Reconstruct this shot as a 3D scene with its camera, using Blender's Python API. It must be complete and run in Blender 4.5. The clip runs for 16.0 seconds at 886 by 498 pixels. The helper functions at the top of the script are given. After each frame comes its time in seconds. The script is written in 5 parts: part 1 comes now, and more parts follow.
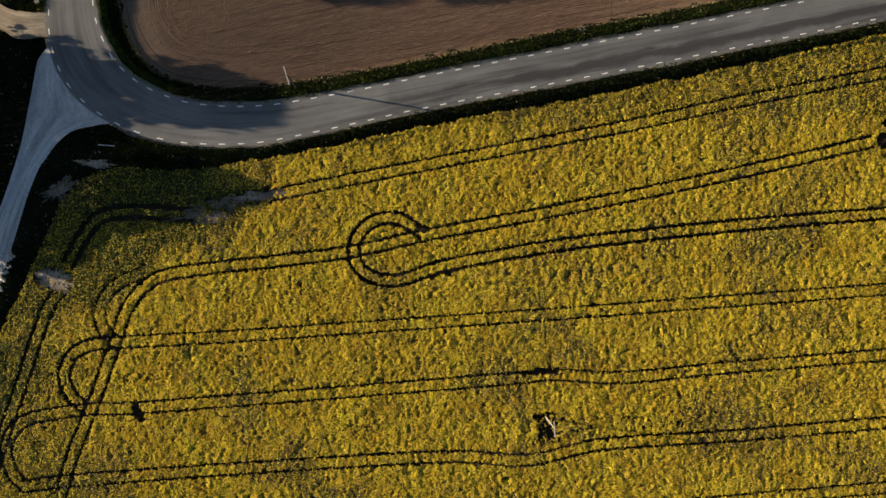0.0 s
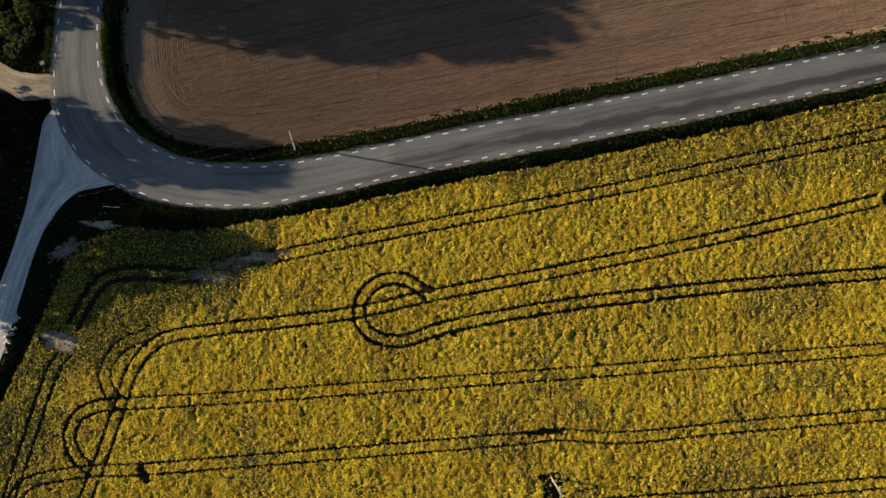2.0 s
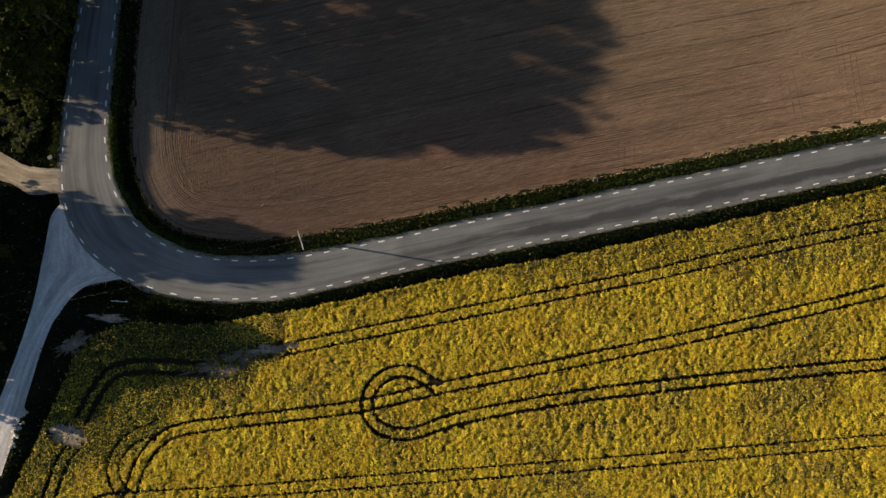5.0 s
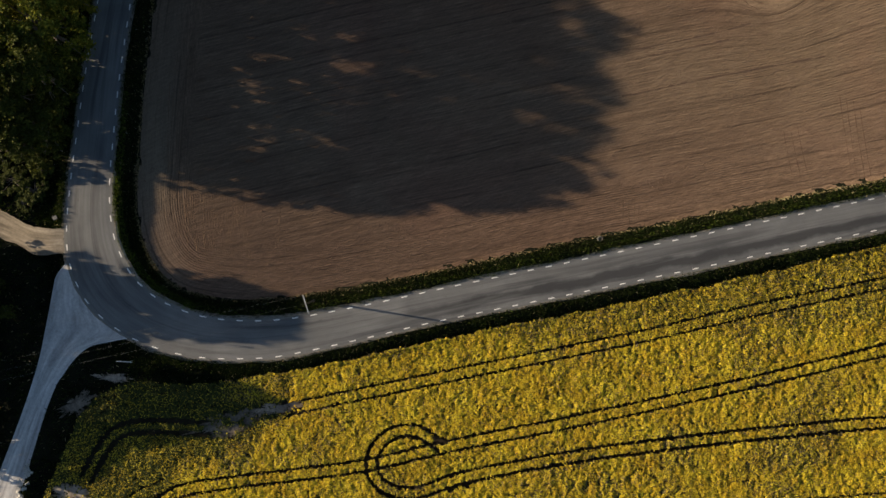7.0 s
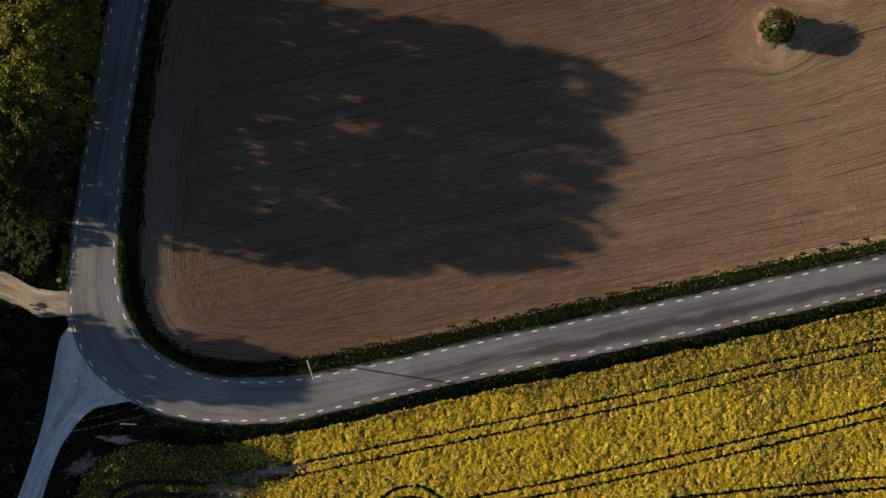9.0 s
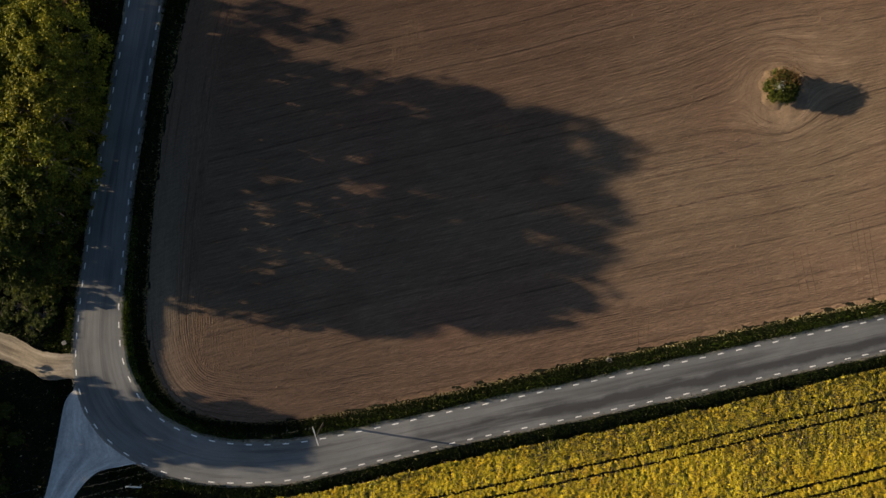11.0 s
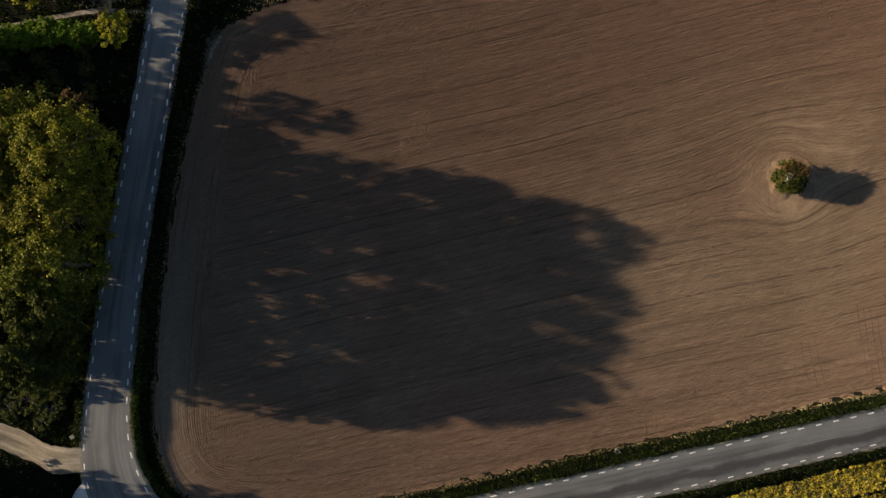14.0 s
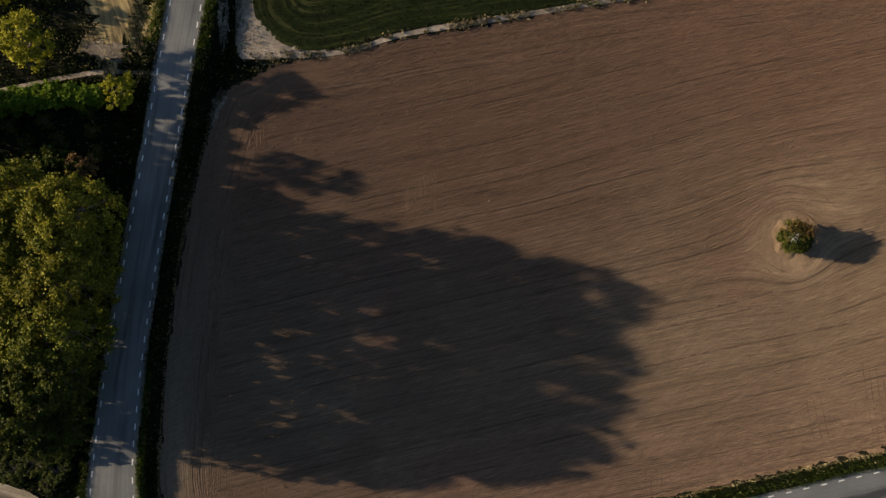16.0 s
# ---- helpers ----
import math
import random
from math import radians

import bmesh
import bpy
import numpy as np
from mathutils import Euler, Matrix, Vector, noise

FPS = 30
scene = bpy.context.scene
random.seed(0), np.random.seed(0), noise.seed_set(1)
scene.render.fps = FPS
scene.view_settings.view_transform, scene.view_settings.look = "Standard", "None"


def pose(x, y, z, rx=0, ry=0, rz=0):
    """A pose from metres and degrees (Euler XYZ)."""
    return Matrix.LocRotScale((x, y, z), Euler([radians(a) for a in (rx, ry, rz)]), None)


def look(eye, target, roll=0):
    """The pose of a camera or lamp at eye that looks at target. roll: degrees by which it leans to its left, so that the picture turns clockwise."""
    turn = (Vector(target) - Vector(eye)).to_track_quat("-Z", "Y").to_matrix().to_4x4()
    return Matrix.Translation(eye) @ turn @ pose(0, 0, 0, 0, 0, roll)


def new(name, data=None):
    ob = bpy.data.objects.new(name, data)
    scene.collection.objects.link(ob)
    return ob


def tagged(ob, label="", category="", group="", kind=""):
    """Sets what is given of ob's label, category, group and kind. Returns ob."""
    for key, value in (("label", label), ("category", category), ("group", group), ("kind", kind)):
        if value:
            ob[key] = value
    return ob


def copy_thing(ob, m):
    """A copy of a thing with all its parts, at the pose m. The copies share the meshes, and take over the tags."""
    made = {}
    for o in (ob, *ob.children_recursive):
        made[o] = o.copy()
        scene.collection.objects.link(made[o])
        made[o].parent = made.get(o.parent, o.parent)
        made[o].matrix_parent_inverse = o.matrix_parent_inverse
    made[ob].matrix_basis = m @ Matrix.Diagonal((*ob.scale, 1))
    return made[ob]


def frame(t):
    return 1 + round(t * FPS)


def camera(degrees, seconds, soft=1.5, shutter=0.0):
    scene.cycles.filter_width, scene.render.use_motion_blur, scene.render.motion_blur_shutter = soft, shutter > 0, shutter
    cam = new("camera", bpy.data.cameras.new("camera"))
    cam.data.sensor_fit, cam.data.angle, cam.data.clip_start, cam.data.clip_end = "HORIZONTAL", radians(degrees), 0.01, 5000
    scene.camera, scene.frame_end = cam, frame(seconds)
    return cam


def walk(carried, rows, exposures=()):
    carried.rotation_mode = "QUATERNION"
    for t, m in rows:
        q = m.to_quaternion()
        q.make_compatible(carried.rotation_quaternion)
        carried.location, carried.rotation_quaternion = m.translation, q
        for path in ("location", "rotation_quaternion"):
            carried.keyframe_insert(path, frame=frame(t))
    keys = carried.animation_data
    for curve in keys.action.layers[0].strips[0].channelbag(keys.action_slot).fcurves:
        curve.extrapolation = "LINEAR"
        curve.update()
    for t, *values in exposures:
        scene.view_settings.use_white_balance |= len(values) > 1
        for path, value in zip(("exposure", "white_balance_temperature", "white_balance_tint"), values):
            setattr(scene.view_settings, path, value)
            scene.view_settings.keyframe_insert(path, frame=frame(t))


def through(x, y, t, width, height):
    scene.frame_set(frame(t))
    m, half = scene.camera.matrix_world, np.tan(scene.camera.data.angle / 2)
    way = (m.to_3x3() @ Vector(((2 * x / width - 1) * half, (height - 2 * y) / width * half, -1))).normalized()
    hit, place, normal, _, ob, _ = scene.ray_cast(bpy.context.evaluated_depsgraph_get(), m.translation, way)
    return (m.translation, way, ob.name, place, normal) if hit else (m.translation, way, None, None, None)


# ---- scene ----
# ---- camera: a drone gliding north, looking straight down ----
cam = camera(62.0, 16.0, soft=1.5)
EYE, TILT_X, TILT_Y = 120.0, 0.332, -2.122
PATH = [
    (0.0, -0.00, 0.00),
    (0.5, -0.23, 2.44),
    (1.0, -0.47, 5.03),
    (1.5, -0.64, 7.31),
    (2.0, -0.86, 9.76),
    (2.5, -1.04, 12.21),
    (3.0, -1.24, 14.69),
    (3.5, -1.47, 17.13),
    (4.0, -1.71, 19.75),
    (6.5, -2.71, 31.81),
    (7.0, -2.90, 34.27),
    (7.5, -3.06, 36.74),
    (8.0, -3.30, 39.18),
    (8.5, -3.42, 41.69),
    (9.0, -3.58, 44.14),
    (11.5, -4.62, 56.56),
    (12.0, -4.85, 59.04),
    (12.5, -5.01, 61.56),
    (13.0, -5.28, 64.01),
    (13.5, -5.48, 66.31),
    (14.0, -5.68, 68.95),
    (14.5, -5.90, 71.41),
    (15.0, -6.15, 73.84),
    (15.5, -6.36, 76.31),
    (16.0, -6.57, 78.74),
]
walk(cam, [(t, pose(x, y, EYE, TILT_X, TILT_Y, 0)) for t, x, y in PATH], exposures=[(0.0, 1.35, 6500, 10), (16.0, 1.35, 6500, 10)])
SKY = 0.051
RAPE_COUNT = 640000

# ---- the plan, in metres: road edge lines, lane, tracks, field outlines, wheelings ----
LINE_OUT = [(-43.80, 130.06), (-45.70, 118.82), (-47.23, 110.50), (-49.53, 96.69), (-52.39, 80.14), (-55.23, 63.47), (-56.77, 52.11), (-57.48, 46.59), (-58.17, 38.35), (-57.62, 32.44), (-55.12, 26.80), (-50.50, 22.40), (-44.56, 19.37), (-37.14, 17.67), (-28.17, 17.50), (-22.08, 18.25), (-10.23, 20.79), (1.14, 23.39), (33.26, 29.80), (54.34, 34.15), (74.95, 38.46), (118.05, 47.36)]
LINE_IN = [(-38.89, 129.23), (-40.92, 118.00), (-42.90, 107.02), (-45.70, 90.32), (-47.52, 79.25), (-49.96, 62.46), (-51.04, 51.44), (-51.31, 48.63), (-51.48, 42.98), (-50.81, 37.06), (-48.49, 31.57), (-45.60, 28.35), (-42.49, 26.25), (-37.22, 24.28), (-31.36, 23.54), (-25.36, 23.60), (-19.48, 24.36), (-7.81, 26.60), (3.61, 29.05), (32.99, 35.06), (54.07, 39.44), (74.58, 43.69), (118.08, 52.76)]
LANE_MOUTH_WEST = [(-58.01, 33.06), (-59.68, 30.91), (-60.30, 28.93), (-61.34, 23.82), (-62.52, 17.95), (-63.77, 13.53), (-65.07, 9.51), (-66.72, 4.96), (-68.81, -0.55), (-72.53, -10.49)]
LANE_MOUTH_EAST = [(-53.32, 31.44), (-51.09, 25.59), (-47.98, 21.35), (-50.64, 20.37), (-54.49, 19.49), (-56.91, 17.61), (-58.72, 15.15), (-59.92, 13.32), (-61.43, 9.48), (-62.86, 4.93), (-64.51, -0.60), (-67.72, -10.56)]
FARM_TRACK = [(-59.35, 36.12), (-60.94, 36.12), (-63.59, 36.48), (-66.68, 37.91), (-70.64, 39.52), (-75.90, 41.13)]
PATH_NORTH = [(-48.06, 107.37), (-52.35, 107.78), (-56.81, 107.83), (-62.13, 106.97), (-67.44, 105.84), (-72.73, 104.71), (-79.76, 103.22)]
PLOUGH = [(84.69, 128.33), (27.30, 120.20), (8.61, 116.72), (-8.02, 113.76), (-19.01, 110.89), (-28.11, 109.52), (-33.54, 106.91), (-37.60, 103.95), (-41.63, 91.35), (-44.48, 76.80), (-46.42, 61.38), (-47.37, 46.90), (-47.58, 48.12), (-47.30, 39.96), (-45.67, 34.07), (-42.80, 30.16), (-38.76, 27.97), (-31.11, 26.85), (-24.78, 27.10), (-15.70, 28.44), (2.62, 31.87), (21.16, 35.99), (39.92, 39.70), (58.90, 43.55), (75.02, 46.67), (97.55, 51.18)]
GREEN = [(89.58, 131.73), (25.42, 120.83), (8.61, 118.02), (-8.02, 115.24), (-15.36, 113.13), (-22.66, 111.59), (-27.66, 112.45), (-31.56, 115.61), (-32.93, 119.72), (-33.58, 134.36)]
DIRT_STRIP = [(-34.93, 128.84), (-34.92, 119.69), (-34.64, 113.29), (-30.83, 110.77), (-22.66, 110.85), (-15.35, 112.21), (-8.02, 114.50), (8.61, 117.37), (27.30, 120.67), (55.74, 125.17)]
RAPE = [(97.00, 40.37), (74.59, 35.68), (58.56, 31.97), (39.68, 27.84), (21.03, 24.14), (2.59, 20.56), (-15.63, 16.67), (-24.66, 15.10), (-33.64, 13.72), (-39.89, 13.32), (-47.90, 13.66), (-52.33, 11.89), (-55.32, 9.76), (-58.13, 4.36), (-60.75, -1.74), (-63.20, -7.30), (-65.63, -12.66), (-68.41, -20.69), (-71.86, -31.37), (-75.30, -44.68)]
T1 = [(-24.1, 8.8), (-20.5, 9.8), (5.9, 15.1), (33.7, 20.6), (52.5, 24.8), (78.1, 30.0), (90.8, 32.7)]
T2 = [(-56.3, -38.3), (-54.4, -32.0), (-50.4, -21.7), (-47.6, -13.6), (-46.0, -9.0), (-43.1, -5.3), (-38.3, -3.2), (-21.4, -1.2), (-10.5, 0.2), (2.2, 3.0), (24.4, 7.2), (52.5, 13.1), (75.3, 18.4)]
T3 = [(1.1, 3.2), (-2.8, 5.5), (-6.9, 5.1), (-9.8, 1.9), (-9.5, -1.8), (-6.4, -4.1), (-1.9, -4.2), (5.0, -2.0), (24.4, 1.4), (52.5, 4.5), (78.0, 6.6), (90.7, 7.8)]
T4 = [(-47.8, -14.2), (-30.4, -13.4), (-12.3, -12.2), (24.3, -9.8), (52.4, -7.8), (77.9, -6.0), (90.7, -5.1)]
T5 = [(-60.6, -26.0), (-51.7, -24.8), (-43.8, -24.6), (-12.3, -22.4), (15.1, -20.4), (22.5, -19.8), (33.6, -20.3), (52.4, -18.7), (77.9, -16.8), (90.6, -15.7)]
T6 = [(-62.3, -37.0), (-55.2, -36.2), (-39.3, -35.1), (-12.3, -33.6), (5.9, -32.9), (17.9, -33.6), (25.3, -32.1), (31.8, -31.0), (52.4, -29.9), (77.9, -28.0), (90.6, -27.1)]
T7 = [(24.3, -42.9), (54.2, -40.4), (77.8, -38.7), (90.5, -37.7)]
T8 = [(-47.8, -14.2), (-51.8, -14.7), (-54.6, -16.3), (-55.8, -19.4), (-54.7, -22.6), (-52.2, -24.8)]
T9 = [(-60.4, -26.0), (-63.4, -27.6), (-64.9, -31.0), (-64.0, -34.6), (-61.8, -37.0)]
T10 = [(-56.0, -5.1), (-58.4, -8.7), (-61.0, -16.1), (-63.6, -23.9), (-65.8, -30.6), (-67.5, -35.9)]
T11 = [(-36.7, 6.1), (-42.0, 6.5), (-46.9, 6.5), (-50.9, 5.3), (-53.6, 1.7), (-55.3, -1.7)]
T12 = [(-42.9, -2.8), (-47.8, -5.1), (-50.2, -8.7), (-49.5, -12.3), (-47.6, -14.2)]

# ---- light: low sun from the west-north-west, clear sky ----
SUN_TAN = 0.224
SUN_WAY = Vector((0.9867, -0.1628, -SUN_TAN)).normalized()
world = bpy.data.worlds.new("sky")
scene.world = world
world.use_nodes = True
wn = world.node_tree.nodes
sky = wn.new("ShaderNodeTexSky")
sky.sky_type, sky.sun_disc = "NISHITA", False
sky.ozone_density, sky.dust_density, sky.air_density = 1.9, 0.9, 1.0
sky.sun_elevation, sky.sun_rotation = math.atan(SUN_TAN), math.atan2(-0.9867, 0.1628) % (2 * math.pi)
world.node_tree.links.new(sky.outputs[0], wn["Background"].inputs[0])
wn["Background"].inputs[1].default_value = SKY
sun = new("sun", bpy.data.lights.new("sun", "SUN"))
sun.data.energy, sun.data.angle, sun.data.color = 4.45, radians(0.5), (1.0, 0.81, 0.57)
sun.matrix_world = look((0, 0, 200), Vector((0, 0, 200)) + SUN_WAY)


# ---- materials ----
class Nodes:
    """Short hand for one material's node tree."""

    def __init__(self, name, rough=0.85):
        self.m = bpy.data.materials.new(name)
        self.m.use_nodes = True
        self.t = self.m.node_tree
        self.b = self.t.nodes["Principled BSDF"]
        self.b.inputs["Roughness"].default_value = rough
        self.b.inputs["Specular IOR Level"].default_value = 0.12
        self.out = self.t.nodes["Material Output"]
        self.xyz = self.node("ShaderNodeTexCoord").outputs["Object"]

    def node(self, kind, **props):
        n = self.t.nodes.new(kind)
        for key, value in props.items():
            if key == "operation":
                n.operation = value
            elif key == "blend_type":
                n.blend_type = value
        return n

    def link(self, a, b):
        self.t.links.new(a, b)

    def put(self, socket, value):
        if isinstance(value, bpy.types.NodeSocket):
            self.link(value, socket)
        else:
            socket.default_value = value

    def mapped(self, scale, turn=0.0, vec=None):
        r, n = self.node("ShaderNodeMapping"), self.node("ShaderNodeMapping")
        r.inputs["Rotation"].default_value = (0, 0, radians(turn))
        n.inputs["Scale"].default_value = scale if isinstance(scale, tuple) else (scale,) * 3
        self.link(vec or self.xyz, r.inputs["Vector"])
        self.link(r.outputs[0], n.inputs["Vector"])
        return n.outputs[0]

    def noise(self, scale, detail=4.0, vec=None, rough=0.55, warp=0.0):
        n = self.node("ShaderNodeTexNoise")
        n.inputs["Scale"].default_value, n.inputs["Detail"].default_value = scale, detail
        n.inputs["Roughness"].default_value, n.inputs["Distortion"].default_value = rough, warp
        self.link(vec or self.xyz, n.inputs["Vector"])
        return n.outputs["Fac"]

    def ramp(self, fac, stops):
        n = self.node("ShaderNodeValToRGB")
        e = n.color_ramp.elements
        while len(e) < len(stops):
            e.new(0.5)
        for el, (p, c) in zip(e, stops):
            el.position, el.color = p, (*c, 1) if len(c) == 3 else c
        self.link(fac, n.inputs[0])
        return n.outputs[0]

    def steps(self, fac, lo, hi):
        n = self.node("ShaderNodeMapRange")
        n.inputs["From Min"].default_value, n.inputs["From Max"].default_value = lo, hi
        self.link(fac, n.inputs["Value"])
        return n.outputs[0]

    def mix(self, fac, a, b, kind="MIX"):
        n = self.node("ShaderNodeMixRGB", blend_type=kind)
        self.put(n.inputs[0], fac)
        for s, v in ((n.inputs[1], a), (n.inputs[2], b)):
            self.put(s, (*v, 1) if isinstance(v, tuple) and len(v) == 3 else v)
        return n.outputs[0]

    def math(self, kind, a, b=0.0):
        n = self.node("ShaderNodeMath", operation=kind)
        self.put(n.inputs[0], a)
        self.put(n.inputs[1], b)
        return n.outputs[0]

    def part(self, axis):
        n = self.node("ShaderNodeSeparateXYZ")
        self.link(self.xyz, n.inputs[0])
        return n.outputs[axis]

    def colour(self, c):
        self.put(self.b.inputs["Base Color"], (*c, 1) if isinstance(c, tuple) else c)

    def bump(self, height, strength=0.5, depth=0.05):
        n = self.node("ShaderNodeBump")
        n.inputs["Strength"].default_value, n.inputs["Distance"].default_value = strength, depth
        self.link(height, n.inputs["Height"])
        self.link(n.outputs[0], self.b.inputs["Normal"])

    def leafy(self, colour, through=0.35):
        """Thin leaf: light also comes through it."""
        self.colour(colour)
        tr = self.node("ShaderNodeBsdfTranslucent")
        self.put(tr.inputs[0], colour)
        mx = self.node("ShaderNodeMixShader")
        mx.inputs[0].default_value = through
        self.link(self.b.outputs[0], mx.inputs[1])
        self.link(tr.outputs[0], mx.inputs[2])
        self.link(mx.outputs[0], self.out.inputs["Surface"])

    def island(self):
        return self.node("ShaderNodeNewGeometry").outputs["Random Per Island"]

    def each(self):
        return self.node("ShaderNodeObjectInfo").outputs["Random"]


def asphalt():
    """Streaks run along the road: its map counts metres along and across."""
    n = Nodes("worn_asphalt", 0.85)
    uv = n.node("ShaderNodeUVMap").outputs[0]
    big = n.ramp(n.noise(0.12, 5, warp=0.6), [(0.3, (0.115, 0.116, 0.118)), (0.7, (0.168, 0.168, 0.168))])
    tar = n.steps(n.noise(1.0, 5, n.mapped((0.035, 0.62, 1), 0, uv), warp=0.35), 0.5, 0.66)
    c = n.mix(n.math("MULTIPLY", tar, 0.75), big, (0.058, 0.058, 0.06))
    seam = n.noise(1.0, 4, n.mapped((0.08, 2.5, 1), 0, uv), rough=0.6)
    c = n.mix(0.3, c, n.ramp(seam, [(0.3, (0.3, 0.3, 0.3)), (0.7, (0.7, 0.7, 0.7))]), "OVERLAY")
    spot = n.steps(n.noise(0.9, 3), 0.68, 0.74)
    c = n.mix(n.math("MULTIPLY", spot, 0.4), c, (0.05, 0.05, 0.052))
    split = n.node("ShaderNodeSeparateXYZ")
    n.link(uv, split.inputs[0])
    across = split.outputs[1]
    off = n.math("ABSOLUTE", n.math("ADD", n.math("SUBTRACT", across, 2.1), n.math("MULTIPLY", n.math("SUBTRACT", n.noise(0.22, 4), 0.5), 2.4)))
    old = n.math("MULTIPLY", n.steps(off, 1.25, 0.5), n.steps(n.noise(1.0, 5, n.mapped((0.045, 0.8, 1), 0, uv), warp=0.4), 0.32, 0.5))
    c = n.mix(n.math("MULTIPLY", n.math("MULTIPLY", old, n.steps(n.part(0), -10.0, 6.0)), 0.85), c, (0.038, 0.038, 0.04))
    edge = n.steps(n.math("ADD", n.math("ABSOLUTE", n.math("SUBTRACT", across, 3.0)), n.math("MULTIPLY", n.noise(0.8, 4), 0.5)), 2.85, 3.15)
    c = n.mix(n.math("MULTIPLY", edge, 0.45), c, (0.19, 0.182, 0.165))
    crack = n.math("ABSOLUTE", n.math("ADD", n.math("SUBTRACT", split.outputs[1], 3.25), n.math("MULTIPLY", n.math("SUBTRACT", n.noise(0.5, 4), 0.5), 0.5)))
    c = n.mix(n.math("MULTIPLY", n.steps(crack, 0.09, 0.03), 0.28), c, (0.045, 0.045, 0.046))
    grain = n.noise(7, 6, rough=0.75)
    c = n.mix(0.3, c, n.ramp(grain, [(0.3, (0.25, 0.25, 0.25)), (0.7, (0.75, 0.75, 0.75))]), "OVERLAY")
    n.colour(c)
    n.bump(n.noise(26, 4, rough=0.7), 1.0, 0.035)
    return n.m


def paint():
    n = Nodes("road_paint", 0.7)
    n.colour(n.mix(n.steps(n.noise(4, 5), 0.5, 0.7), (0.78, 0.77, 0.74), (0.5, 0.49, 0.47)))
    return n.m


def gravel(name, a, b, scale=1.0):
    n = Nodes(name, 0.95)
    c = n.ramp(n.noise(0.4 * scale, 7, rough=0.68, warp=0.6), [(0.34, a), (0.66, b)])
    c = n.mix(0.7, c, n.ramp(n.noise(2.2, 6, rough=0.75, warp=0.5), [(0.3, (0.18, 0.18, 0.18)), (0.7, (0.82, 0.82, 0.82))]), "OVERLAY")
    n.colour(c)
    n.bump(n.noise(3.0, 6, rough=0.72), 0.8, 0.12)
    return n.m


def streaked(name, dark, mid, pale, fine=3.0):
    """A worn way: wheels draw streaks along it; its map counts metres along and across."""
    n = Nodes(name, 0.95)
    uv = n.node("ShaderNodeUVMap").outputs[0]
    run = n.noise(1.0, 5, n.mapped((0.07, 0.9, 1), 0, uv), warp=0.3)
    c = n.ramp(run, [(0.32, dark), (0.5, mid), (0.68, pale)])
    c = n.mix(0.45, c, n.ramp(n.noise(1.0, 5, n.mapped((0.25, fine, 1), 0, uv), rough=0.65, warp=0.2), [(0.3, (0.25, 0.25, 0.25)), (0.7, (0.75, 0.75, 0.75))]), "OVERLAY")
    c = n.mix(0.4, c, n.ramp(n.noise(2.5, 6, rough=0.75), [(0.3, (0.25, 0.25, 0.25)), (0.7, (0.75, 0.75, 0.75))]), "OVERLAY")
    n.colour(c)
    n.bump(n.noise(5.0, 5, rough=0.7), 0.5, 0.05)
    return n.m


def stubble():
    """Dry mown grass, drawn out in curved swathes."""
    n = Nodes("ochre_stubble", 0.95)
    c = n.ramp(n.noise(1.0, 6, n.mapped((1.3, 0.11, 1), -17), warp=0.5), [(0.34, (0.06, 0.05, 0.032)), (0.5, (0.2, 0.15, 0.075)), (0.66, (0.4, 0.3, 0.14))])
    c = n.mix(0.5, c, n.ramp(n.noise(1.0, 5, n.mapped((4.0, 0.5, 1), -17), rough=0.7), [(0.3, (0.2, 0.2, 0.2)), (0.7, (0.8, 0.8, 0.8))]), "OVERLAY")
    n.colour(c)
    n.bump(n.noise(1.0, 5, n.mapped((4.0, 0.6, 1), -17)), 0.7, 0.08)
    return n.m


def meadow():
    """Short crop whose drill rows follow the field's rim."""
    n = Nodes("green_field_turf", 0.95)
    rim = n.node("ShaderNodeAttribute")
    rim.attribute_name = "rim"
    k = n.node("ShaderNodeCombineXYZ")
    n.put(k.inputs[0], n.math("MULTIPLY", n.part(0), 0.06))
    n.put(k.inputs[1], n.math("MULTIPLY", rim.outputs["Fac"], 1.3))
    c = n.ramp(n.noise(1.0, 5, k.outputs[0], 0.6, 0.3), [(0.4, (0.006, 0.01, 0.002)), (0.55, (0.014, 0.021, 0.004)), (0.72, (0.075, 0.07, 0.026))])
    n.colour(c)
    n.bump(n.noise(4, 4), 0.5, 0.08)
    return n.m


